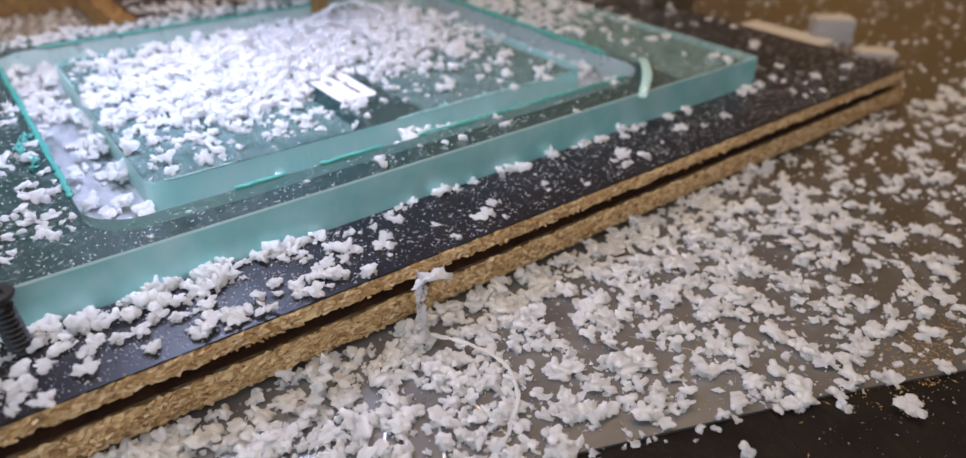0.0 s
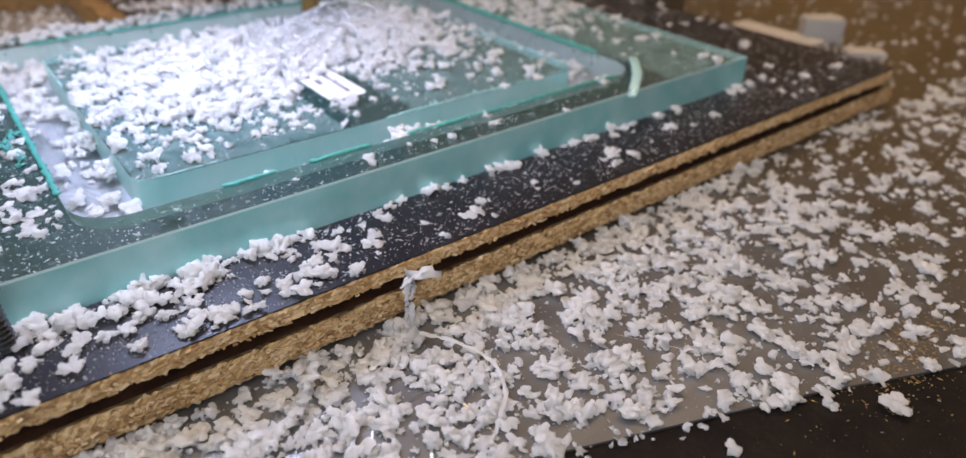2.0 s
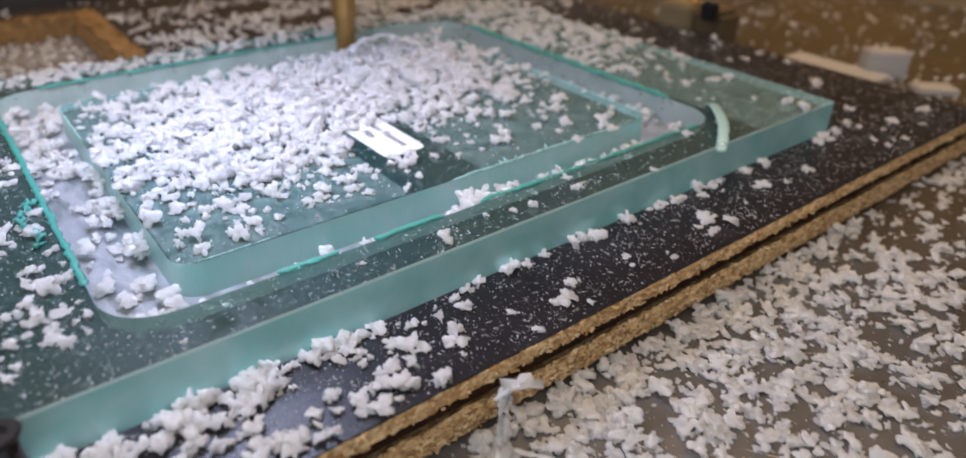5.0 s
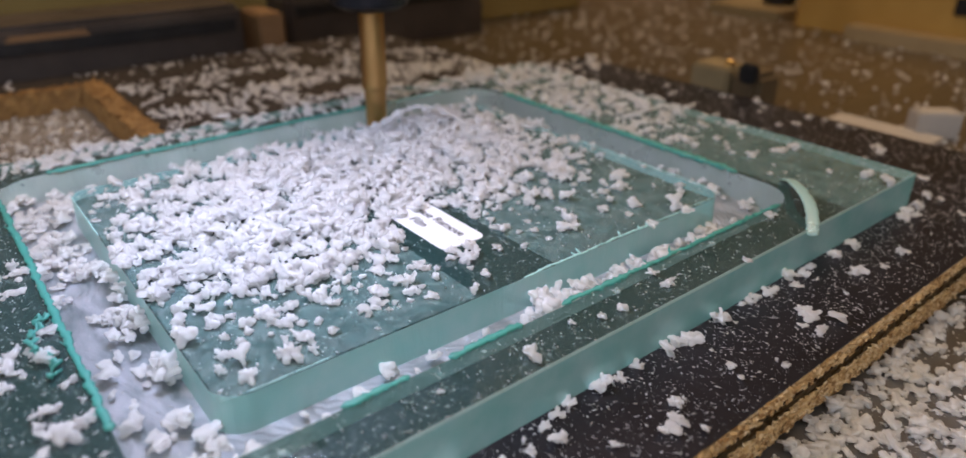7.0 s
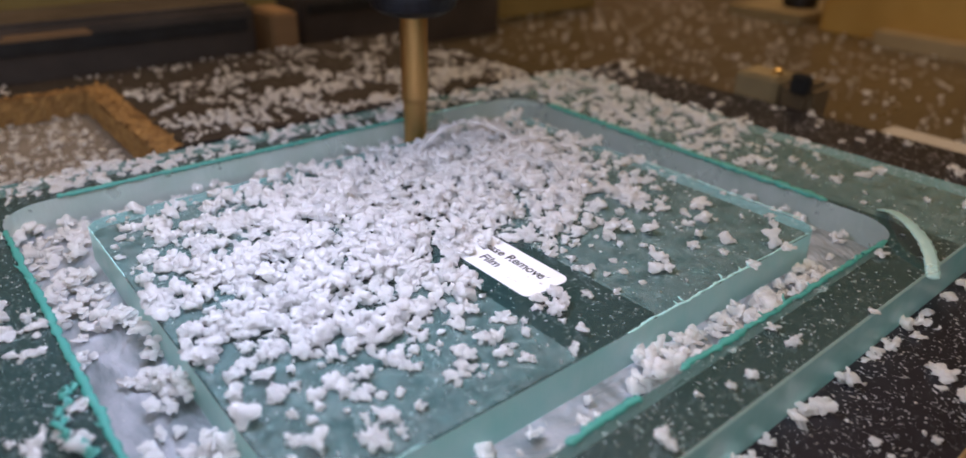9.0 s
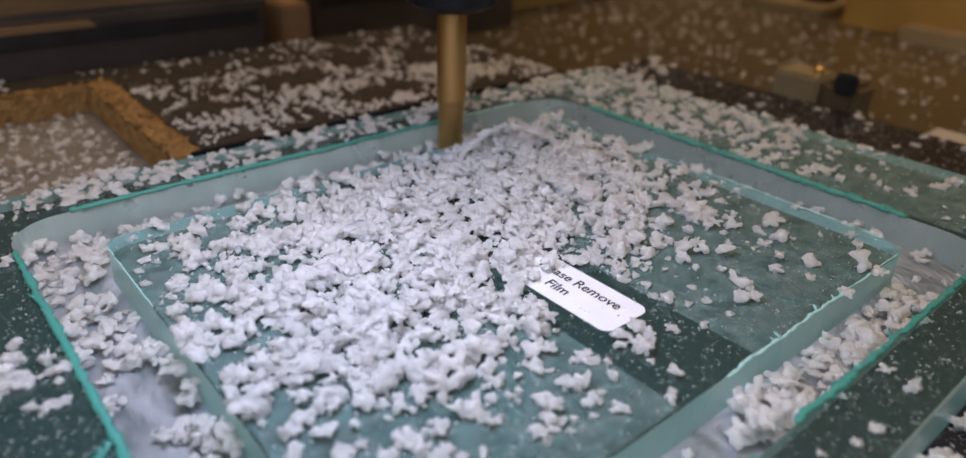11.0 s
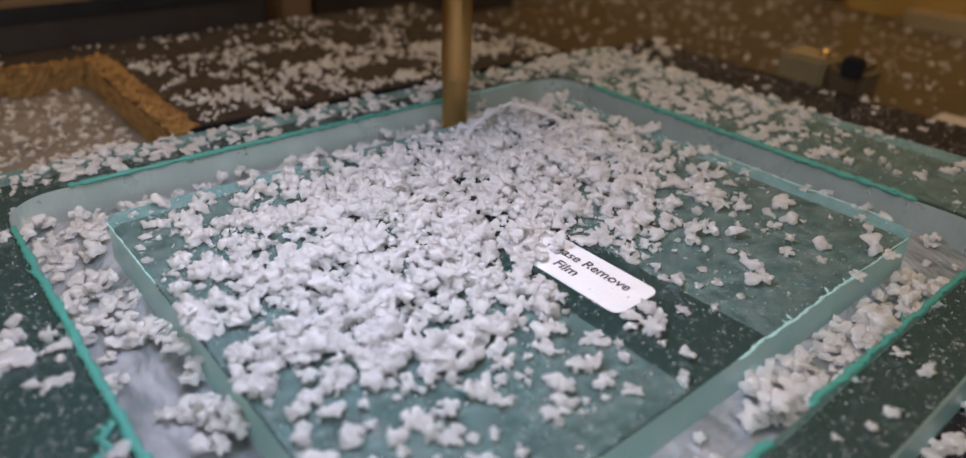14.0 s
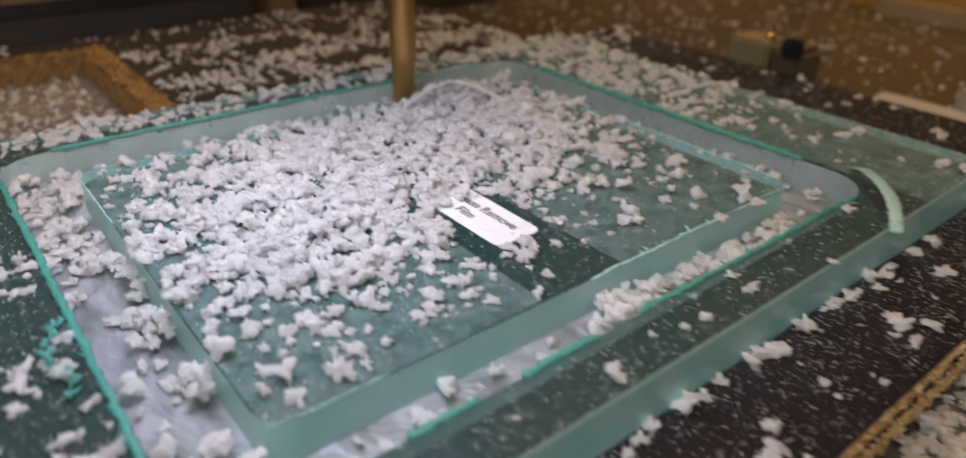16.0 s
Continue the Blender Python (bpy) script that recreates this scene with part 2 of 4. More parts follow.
INK = mat_noisy("black_ink", (0.02, 0.02, 0.02), (0.04, 0.04, 0.04), 90, 0.5)
PLASTER = mat_noisy("workshop_wall", (0.30, 0.26, 0.21), (0.38, 0.33, 0.27), 3, 0.9)

# ---------------------------------------------------------------- building helpers


def mesh_object(name, verts, faces, mats, face_mats=None, smooth=False, parent=None):
    me = bpy.data.meshes.new(name)
    me.from_pydata([tuple(v) for v in verts], [], faces)
    for m in mats if isinstance(mats, (list, tuple)) else [mats]:
        me.materials.append(m)
    if face_mats is not None:
        me.polygons.foreach_set("material_index", face_mats)
    if smooth:
        me.polygons.foreach_set("use_smooth", [True] * len(me.polygons))
    me.update()
    ob = new(name, me)
    ob.parent = parent
    return ob


def part(name, bm, mat, parent=None, label="", smooth=False):
    me = bpy.data.meshes.new(name)
    bmesh.ops.recalc_face_normals(bm, faces=bm.faces)
    bm.to_mesh(me)
    bm.free()
    me.materials.append(mat)
    if smooth:
        me.polygons.foreach_set("use_smooth", [True] * len(me.polygons))
    ob = new(name, me)
    ob.parent = parent
    if label:
        tagged(ob, label)
    return ob


def empty(name, at=(0, 0, 0)):
    ob = new(name)
    ob.location = at
    ob.empty_display_size = 0.01
    return ob


def box(lo, hi, bevel=0.0, segments=2):
    bm = bmesh.new()
    bmesh.ops.create_cube(bm, size=1)
    for v in bm.verts:
        v.co = Vector([lo[i] + (v.co[i] + 0.5) * (hi[i] - lo[i]) for i in range(3)])
    if bevel:
        bmesh.ops.bevel(bm, geom=bm.edges[:], offset=bevel, segments=segments, affect="EDGES")
    return bm


def lathe(profile, at=(0, 0, 0), n=32):
    """A turned body from (radius, z) pairs, closed at both ends."""
    bm = bmesh.new()
    rings = [[bm.verts.new((at[0] + r * math.cos(2 * math.pi * i / n), at[1] + r * math.sin(2 * math.pi * i / n), at[2] + z)) for i in range(n)] for r, z in profile]
    for a, b in zip(rings, rings[1:]):
        for i in range(n):
            bm.faces.new((a[i], a[(i + 1) % n], b[(i + 1) % n], b[i]))
    bm.faces.new(rings[0][::-1])
    bm.faces.new(rings[-1])
    return bm


def tube(points, radius, n=6, flat=1.0, seed=0, rough=0.25):
    """An uneven strand along points; flat < 1 makes it a ribbon."""
    rnd = random.Random(seed)
    bm = bmesh.new()
    rings = []
    for k, p in enumerate(points):
        p = Vector(p)
        q = Vector(points[min(k + 1, len(points) - 1)]) - Vector(points[max(k - 1, 0)])
        q.normalize()
        side = q.cross(Vector((0, 0, 1)))
        side = side.normalized() if side.length > 1e-4 else Vector((1, 0, 0))
        up = side.cross(q)
        r = radius * (0.35 if k in (0, len(points) - 1) else 1) * rnd.uniform(1 - rough, 1 + rough)
        rings.append([bm.verts.new(p + side * math.cos(2 * math.pi * i / n) * r + up * math.sin(2 * math.pi * i / n) * r * flat) for i in range(n)])
    for a, b in zip(rings, rings[1:]):
        for i in range(n):
            bm.faces.new((a[i], a[(i + 1) % n], b[(i + 1) % n], b[i]))
    bm.faces.new(rings[0][::-1])
    bm.faces.new(rings[-1])
    return bm


def curve_points(controls, steps=8, wobble=0.0, seed=0):
    """A smooth line (Catmull-Rom) through the controls."""
    rnd = random.Random(seed)
    c = [Vector(p) for p in controls]
    c = [c[0] * 2 - c[1]] + c + [c[-1] * 2 - c[-2]]
    out = []
    for i in range(1, len(c) - 2):
        for k in range(steps):
            t = k / steps
            a, b, d, e = c[i - 1], c[i], c[i + 1], c[i + 2]
            p = 0.5 * (2 * b + (d - a) * t + (2 * a - 5 * b + 4 * d - e) * t * t + (3 * b - a - 3 * d + e) * t ** 3)
            out.append(p + Vector([rnd.gauss(0, wobble) for _ in range(3)]))
    return out + [c[-2]]


# ---------------------------------------------------------------- setting
BED_Z, BOARD_Z, SLAB_Z, FLOOR_Z = 0.0025, 0.0139, 0.0216, 0.0158

tagged(part("ground", box((-1.4, -1.4, -0.06), (1.4, 1.4, BED_Z - 0.0005)), MDF), "dark brown machine table board strewn with sawdust", "table", kind="structure")
sheet = bmesh.new()
ring = [(-0.5808, 0.2957), (0.0590, 0.0557), (0.1007, 0.0397), (0.1228, 0.0299), (0.4072, -0.0918), (0.6009, 0.1455), (0.6009, 0.8720), (-0.5808, 0.8720)]
low = [sheet.verts.new((x, y, BED_Z - 0.00045)) for x, y in ring]
top = [sheet.verts.new((x, y, BED_Z)) for x, y in ring]
sheet.faces.new(top)
sheet.faces.new(low[::-1])
for i in range(len(ring)):
    sheet.faces.new((low[i], low[(i + 1) % len(ring)], top[(i + 1) % len(ring)], top[i]))
tagged(part("machine_bed", sheet, SHEET), "grey scuffed metal bed sheet of the milling machine", "machine bed", kind="structure")
for name, lo, hi in (("wall_north", (-1.4, 1.4, -0.06), (1.4, 1.5, 2.4)), ("wall_south", (-1.4, -1.5, -0.06), (1.4, -1.4, 2.4)),
                     ("wall_east", (1.4, -1.5, -0.06), (1.5, 1.5, 2.4)), ("wall_west", (-1.5, -1.5, -0.06), (-1.4, 1.5, 2.4)), ("ceiling", (-1.5, -1.5, 2.4), (1.5, 1.5, 2.5))):
    tagged(part(name, box(lo, hi), PLASTER), "plain brownish workshop " + name.split("_")[0], name.split("_")[0], kind="structure")

# scratches, their glint put in as thin strips of bright metal
BED = bpy.data.objects["machine_bed"]
MDF.node_tree.nodes["Principled BSDF"].inputs["Specular IOR Level"].default_value = 0.15
SCRATCH = mat_noisy("bright_scratch", (0.62, 0.62, 0.62), (0.8, 0.8, 0.8), 500, 0.28, 1.0)
rs = random.Random(5)
for x0, y0, x1, y1, w in ((0.0560, 0.0777, 0.0565, 0.0622, 0.00030), (0.0722, 0.0826, 0.0759, 0.0671, 0.00016), (0.0732, 0.0828, 0.0770, 0.0681, 0.00012), (0.0449, 0.0758, 0.0391, 0.0681, 0.0002), (0.0507, 0.0719, 0.0459, 0.0622, 0.00022), (0.0856, 0.0681, 0.0933, 0.0564, 0.00014), (0.1069, 0.0777, 0.1243, 0.0642, 0.00012)):
    dx, dy = x1 - x0, y1 - y0
    ln = math.hypot(dx, dy)
    nx, ny = -dy / ln * w, dx / ln * w
    pts2 = []
    for k in range(9):
        f = k / 8
        wid = w * (1 - abs(2 * f - 1) ** 3) * rs.uniform(0.6, 1.2) / w
        jx, jy = rs.gauss(0, 0.00005), rs.gauss(0, 0.00005)
        pts2.append(((x0 + dx * f + nx * wid + jx, y0 + dy * f + ny * wid + jy, BED_Z + 0.00003), (x0 + dx * f - nx * wid + jx, y0 + dy * f - ny * wid + jy, BED_Z + 0.00003)))
    vs = [p for pair in pts2 for p in pair]
    mesh_object("scratch", vs, [(2 * k, 2 * k + 1, 2 * k + 3, 2 * k + 2) for k in range(8)], SCRATCH, parent=BED)

# ---------------------------------------------------------------- the black boards
BX0, BX1, BY0, BY1 = -0.16, 0.2245, 0.0922, 0.2543
REAR_X1, REAR_Y1, REAR_Z0, REAR_Z = 0.182, 0.338, 0.0082, 0.0157
NX, NY0, NY1 = 0.0556, 0.2548, 0.3200
board = tagged(empty("backing_board", (0, 0, 0)), "black laminated chipboard with a split raw edge, lying on the bed", "board")
rear = tagged(empty("rear_board", (0, 0, 0)), "black laminated chipboard with a notch showing its raw edge", "board")


def layer_edge(name, parent, x0, x1, y, z0, z1, amp, seed, along="x", ragged_low=0.0, ragged_high=0.0, out=-1, mat=None, lean=0.0):
    """A raw chipboard edge: a torn strip that closes one side of a layer."""
    n, rows = max(int(abs(x1 - x0) / 0.0006), 2), 7
    vs, fs = [], []
    for j in range(rows + 1):
        for i in range(n + 1):
            a = x0 + (x1 - x0) * i / n
            f = j / rows
            jag = noise.noise((a * 1500, seed * 7.1, f * 11)) * amp * 1.2 + noise.noise((a * 300, seed * 3.3, f * 2)) * amp * 0.6
            dz = (noise.noise((a * 420, seed * 5.0, 9.0)) + noise.noise((a * 150, seed, 4.0))) * (ragged_low if j == 0 else ragged_high if j == rows else 0)
            z = z0 + (z1 - z0) * f + dz
            off = out * (0.0003 + jag * (0.2 if j == rows and not ragged_high else 1))
            off += lean * (1 - f)
            vs.append((a, y + off, z) if along == "x" else (y + off, a, z))
    for j in range(rows):
        for i in range(n):
            k = j * (n + 1) + i
            fs.append((k, k + 1, k + n + 2, k + n + 1))
    return mesh_object(name, vs, fs, mat or CHIPBOARD, smooth=False, parent=parent)


def prism(name, pts, z0, z1, mat, parent):
    bm = bmesh.new()
    lo = [bm.verts.new((x, y, z0)) for x, y in pts]
    hi = [bm.verts.new((x, y, z1)) for x, y in pts]
    bm.faces.new(hi)
    bm.faces.new(lo[::-1])
    for i in range(len(pts)):
        bm.faces.new((lo[i], lo[(i + 1) % len(pts)], hi[(i + 1) % len(pts)], hi[i]))
    return part(name, bm, mat, parent)


# The slot's core and a thin dark sheet below it carry its painted shade.
for name, z0, z1, inset, end, mat in (("laminate", BOARD_Z - 0.0003, BOARD_Z, 0.0002, 0.0, BOARD), ("upper_layer", 0.0113, BOARD_Z - 0.0003, 0.0009, 0.0, CHIPBOARD), ("slot_core", 0.0077, 0.0113, 0.0065, 0.0, SLOT_SHADE),
                                      ("lower_layer", BED_Z, 0.0077, 0.0026, 0.002, CHIPBOARD), ("slot_floor", 0.00772, 0.0079, 0.0016, 0.002, SLOT_SHADE)):
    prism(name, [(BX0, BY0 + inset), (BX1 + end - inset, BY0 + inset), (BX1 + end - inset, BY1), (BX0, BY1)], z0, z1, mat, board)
layer_edge("upper_edge", board, BX0, BX1, BY0 + 0.0006, 0.0109, BOARD_Z - 0.0001, 0.0005, 1, ragged_low=0.00060)
layer_edge("lower_edge", board, BX0, BX1 + 0.001, BY0 + 0.0006, BED_Z + 0.0005, 0.0083, 0.0006, 2, ragged_low=0.0003, ragged_high=0.00050, lean=0.0005)


def notch_outline(inset, torn):
    """The rear board's outline round its notch; torn lets the notch's rim wander."""
    def off(k, seed):
        return torn * (1.3 * noise.noise((k * 0.55, seed, 0.0)) + 0.8 * noise.noise((k * 1.7, seed, 5.0)))

    rim_y = NY1 + inset * 0.5 + 0.002
    side = [(NX + inset + off(k, 1.0), NY0 + (rim_y - NY0) * k / 26) for k in range(27)]
    back = [(NX + inset + (BX0 - NX - inset) * k / 50, rim_y + off(k, 2.0)) for k in range(1, 51)]
    return [(REAR_X1, NY0), (REAR_X1, REAR_Y1), (BX0, REAR_Y1)] + back[::-1] + side[::-1]


for name, z0, z1, inset, torn, mat in (("laminate", REAR_Z - 0.0004, REAR_Z, 0.0074, 0.0009, REAR_LAMINATE), ("raw_core", REAR_Z0, REAR_Z - 0.0006, 0.0012, 0.0007, NOTCH_WOOD), ("spacer", 0.0, REAR_Z0, 0.0065, 0.0, BLACK)):
    prism(name, notch_outline(inset, torn), z0, z1, mat, rear)
prism("notch_floor", [(BX0, NY0), (NX + 0.0055, NY0), (NX + 0.0055, NY1 + 0.0055), (BX0, NY1 + 0.0055)], 0.0, REAR_Z0 - 0.0001, DUSTY_WOOD, rear)
part("front_edging", box((NX + 0.0050, NY0 - 0.0008, REAR_Z0), (REAR_X1, NY0 - 0.0001, REAR_Z - 0.0001)), BOARD, rear)
layer_edge("notch_edge", rear, NY0, NY1, NX + 0.0004, REAR_Z0, REAR_Z - 0.0002, 0.0006, 4, along="y", ragged_low=0.0003, mat=NOTCH_WOOD)
layer_edge("notch_edge", rear, BX0, NX, NY1 + 0.0004, REAR_Z0, REAR_Z - 0.0002, 0.0006, 3, ragged_low=0.0003, mat=NOTCH_WOOD)



def mat_flake():
    m, t, b = material("loose_wood_flake")
    g = node(t, "ShaderNodeNewGeometry")
    col = ramp(t, g.outputs["Random Per Island"], [(0.0, (0.34, 0.18, 0.06)), (0.5, (0.66, 0.44, 0.19)), (1.0, (0.85, 0.66, 0.38))])
    n = noise_tex(t, coords(t, (0.2, 1, 1)), 2600, 4)
    t.links.new(mix(t, ramp(t, n, [(0.3, (0.5, 0.5, 0.5)), (0.5, (0, 0, 0))]), col, (0.24, 0.14, 0.06)), b.inputs["Base Color"])
    b.inputs["Roughness"].default_value = 0.75
    return m


FLAKE = mat_flake()


def edge_flakes(parent, n, x0, x1, y, bands, seed):
    """Torn flakes of wood that stand out of a raw edge, too many and small to lift singly."""
    r = np.random.default_rng(seed)
    cube = np.array([(a, b, c) for a in (-1, 1) for b in (-1, 1) for c in (-1, 1)], float)
    quads = np.array([(0, 1, 3, 2), (4, 6, 7, 5), (0, 4, 5, 1), (2, 3, 7, 6), (0, 2, 6, 4), (1, 5, 7, 3)])
    vs, fs = [], []
    for k in range(n):
        lo, hi = bands[r.integers(len(bands))]
        w = cube * (r.uniform(0.0002, 0.0008), r.uniform(0.00005, 0.00018), r.uniform(0.00008, 0.00034))
        w[cube[:, 0] > 0] *= (1, 1, r.uniform(0.2, 0.9))
        e = Euler((r.normal(0, 0.4), r.normal(0, 0.45), r.normal(0, 0.2))).to_matrix()
        w = w @ np.array(e).T + (r.uniform(x0, x1), y - r.uniform(0.0001, 0.0007), r.uniform(lo, hi))
        vs.append(w)
        fs.append(quads + 8 * k)
    ob = mesh_object("torn_wood", np.concatenate(vs), [tuple(q) for q in np.concatenate(fs).tolist()], FLAKE, parent=parent)
    return tagged(ob, kind="stuff")


edge_flakes(board, 1200, 0.0, BX1 - 0.001, BY0 + 0.0006, ((0.0109, 0.0134),), 12)
edge_flakes(board, 2200, 0.0, BX1 + 0.003, BY0 + 0.0008, ((0.0036, 0.0077),), 13)



def rim_flakes(parent, n, seed):
    """Torn flakes that stand up from the raw rim of the notch."""
    r = np.random.default_rng(seed)
    cube = np.array([(a, b, c) for a in (-1, 1) for b in (-1, 1) for c in (-1, 1)], float)
    quads = np.array([(0, 1, 3, 2), (4, 6, 7, 5), (0, 4, 5, 1), (2, 3, 7, 6), (0, 2, 6, 4), (1, 5, 7, 3)])
    vs, fs = [], []
    for k in range(n):
        w = cube * (r.uniform(0.0004, 0.0016), r.uniform(0.0002, 0.0006), r.uniform(0.00006, 0.0002))
        if r.uniform() < 0.6:
            mid = (NX + r.uniform(0.0008, 0.0072), r.uniform(NY0 + 0.001, NY1 + 0.004))
        else:
            mid = (r.uniform(-0.06, NX + 0.006), NY1 + r.uniform(0.0022, 0.0056))
        w = w @ np.array(Euler((r.normal(0, 0.3), r.normal(0, 0.3), r.uniform(0, 3.14))).to_matrix()).T + (*mid, REAR_Z - 0.0005 + r.uniform(0, 0.0004))
        vs.append(w)
        fs.append(quads + 8 * k)
    return tagged(mesh_object("torn_wood", np.concatenate(vs), [tuple(q) for q in np.concatenate(fs).tolist()], NOTCH_WOOD, parent=parent), kind="stuff")


rim_flakes(rear, 700, 31)

# ---------------------------------------------------------------- the acrylic slab with its milled groove
slab = tagged(empty("acrylic_slab", (0.08, 0.17, BOARD_Z)), "clear green-tinted acrylic slab with a milled square groove, on the board", "acrylic slab")
SX0, SX1, SY0, SY1 = -0.016, 0.1775, 0.1099, 0.2365
OX0, OX1, OY0, OY1, ORAD = 0.0195, 0.1462, 0.1192, 0.2242, 0.0085
PX0, PX1, PY0, PY1, PRAD = 0.0308, 0.1340, 0.1290, 0.2105, 0.0042


def rounded(x0, x1, y0, y1, r, arc=10, side=24):
    """Corner by corner, anticlockwise from the front left; each has the same count, so that rings can be bridged."""
    out = []
    for cx, cy, a0 in ((x0 + r, y0 + r, 180), (x1 - r, y0 + r, 270), (x1 - r, y1 - r, 0), (x0 + r, y1 - r, 90)):
        out += [Vector((cx + r * math.cos(radians(a0 + 90 * k / arc)), cy + r * math.sin(radians(a0 + 90 * k / arc)))) for k in range(arc + 1)]
    full = []
    for i, p in enumerate(out):
        full.append(p)
        if i % (arc + 1) == arc:
            q = out[(i + 1) % len(out)]
            full += [p + (q - p) * k / side for k in range(1, side)]
    return full


def slab_body():
    rings2d = [rounded(SX0, SX1, SY0, SY1, 0.0004), rounded(SX0 + 0.0003, SX1 - 0.0003, SY0 + 0.0003, SY1 - 0.0003, 0.0004), rounded(OX0, OX1, OY0, OY1, ORAD), rounded(OX0 + 0.0002, OX1 - 0.0002, OY0 + 0.0002, OY1 - 0.0002, ORAD),
               rounded(PX0 - 0.0002, PX1 + 0.0002, PY0 - 0.0002, PY1 + 0.0002, PRAD), rounded(PX0, PX1, PY0, PY1, PRAD)]
    n = len(rings2d[0])
    verts, faces, mats = [], [], []
    levels = [(0, BOARD_Z), (0, SLAB_Z - 0.0003), (1, SLAB_Z), (2, SLAB_Z), (3, FLOOR_Z), (4, FLOOR_Z), (5, SLAB_Z)]
    for ring_i, z in levels:
        for k, p in enumerate(rings2d[ring_i]):
            j = noise.noise((p.x * 300, p.y * 300, ring_i)) * 0.00009 if ring_i in (2, 5) else 0
            verts.append((p.x + j - 0.08, p.y + j - 0.17, z - BOARD_Z))
    for lv, mat_i in zip(range(6), (1, 5, 0, 4, 2, 3)):
        for k in range(n):
            a, b = lv * n + k, lv * n + (k + 1) % n
            faces.append((a, b, b + n, a + n))
            mats.append(6 if lv == 0 and not 4 <= k < 41 else mat_i)
    faces.append(tuple(range(6 * n, 7 * n)))
    faces.append(tuple(range(n))[::-1])
    mats += [0, 0]
    ob = mesh_object("body", verts, faces, [CLEAR, SAWN, MILLED, WALLCUT, OUTER_CUT, FROST, BACK_CUT], mats, parent=slab)
    ob.visible_shadow = False
    return ob


slab_body()
for x0, x1, y0, y1 in ((PX0 + 0.0002, 0.0710, PY0 + 0.0003, PY1 - 0.0003), (0.0872, PX1 - 0.0002, PY0 + 0.0003, PY1 - 0.0003), (OX1 + 0.0012, SX1 - 0.0004, SY0 + 0.0004, SY1 - 0.0004)):
    f = part("protective_film", box((x0 - 0.08, y0 - 0.17, SLAB_Z - BOARD_Z + 0.00004), (x1 - 0.08, y1 - 0.17, SLAB_Z - BOARD_Z + 0.00010)), FILM, slab, "dusty translucent protective film")
    f.visible_shadow = False


def burr_run(x0, y0, x1, y1, seed, radius, wob, mat, lift=0.0003, wisps=0):
    """A melted strand that follows a groove's rim, with torn wisps standing off it."""
    rnd = random.Random(seed)
    n = max(int(math.hypot(x1 - x0, y1 - y0) / 0.0006), 3)
    pts = []
    for k in range(n + 1):
        f = k / n
        x, y = x0 + (x1 - x0) * f, y0 + (y1 - y0) * f
        dx, dy = (wob * (1.4 * noise.noise((x * 260, y * 260, seed + q)) + 0.7 * noise.noise((x * 900, y * 900, seed + q))) for q in (0.0, 9.0))
        pts.append((x + dx - 0.08, y + dy - 0.17, SLAB_Z - BOARD_Z + lift + wob * 0.5 * abs(noise.noise((x * 500, y * 500, seed + 5.0)))))
    part("burr", tube(pts, radius, 7, 0.5, seed, 0.4), mat, slab, "melted green burr", smooth=True)
    for k in range(wisps):
        p = Vector(pts[rnd.randrange(1, n)])
        a, size = rnd.uniform(0, 6.28), rnd.uniform(0.0005, 0.0013)
        bend = rnd.uniform(-1.2, 1.2)
        path = [p + Vector((math.cos(a + bend * f) * f, math.sin(a + bend * f) * f, 0.6 * f)) * size for f in (0, 0.35, 0.7, 1.0)]
        part("wisp", tube(path, rnd.uniform(0.00012, 0.00026), 5, 0.5, seed * 31 + k, 0.4), mat, slab, smooth=True)


burr_run(OX0, 0.132, OX0, 0.214, 1, 0.00055, 0.00022, BURR, wisps=14)
burr_run(OX0 + 0.010, OY1, 0.110, OY1 + 0.0002, 2, 0.0007, 0.00022, BURR, wisps=8)
burr_run(0.110, OY1, OX1 - 0.012, OY1, 3, 0.0004, 0.0002, PALE_BURR)
burr_run(OX1, 0.134, OX1, 0.212, 4, 0.0010, 0.0003, BURR, wisps=16)
burr_run(0.042, OY0, 0.052, OY0, 5, 0.0005, 0.0003, BURR)
burr_run(0.058, OY0, 0.071, OY0, 6, 0.0006, 0.0003, BURR)
burr_run(0.079, OY0 + 0.0002, 0.094, OY0, 7, 0.0006, 0.0003, BURR)
burr_run(0.094, OY0, 0.138, OY0, 8, 0.00045, 0.0003, BURR, wisps=16)
burr_run(0.080, PY0 - 0.0002, 0.112, PY0, 9, 0.00026, 0.00030, PALE_BURR, wisps=8)
burr_run(0.108, PY0, PX1 - 0.004, PY0, 16, 0.00014, 0.00016, PALE_BURR)
burr_run(PX1, PY0 + 0.004, PX1, 0.172, 17, 0.00016, 0.00014, PALE_BURR)
burr_run(PX0 + 0.003, PY0, 0.046, PY0, 15, 0.00010, 0.00008, PALE_BURR)
burr_run(PX0, 0.186, PX0, PY1 - 0.003, 10, 0.00012, 0.00012, PALE_BURR)

# ---------------------------------------------------------------- label
sticker = tagged(empty("label_sticker", (0.0799, 0.1565, SLAB_Z)), "white rounded paper label with black print, half buried in shavings", "label")
lab = bmesh.new()
ring = rounded(-0.0046, 0.0046, -0.0125, 0.0125, 0.0016, 6, 2)
hi = [lab.verts.new((p.x, p.y, 0.00012)) for p in ring]
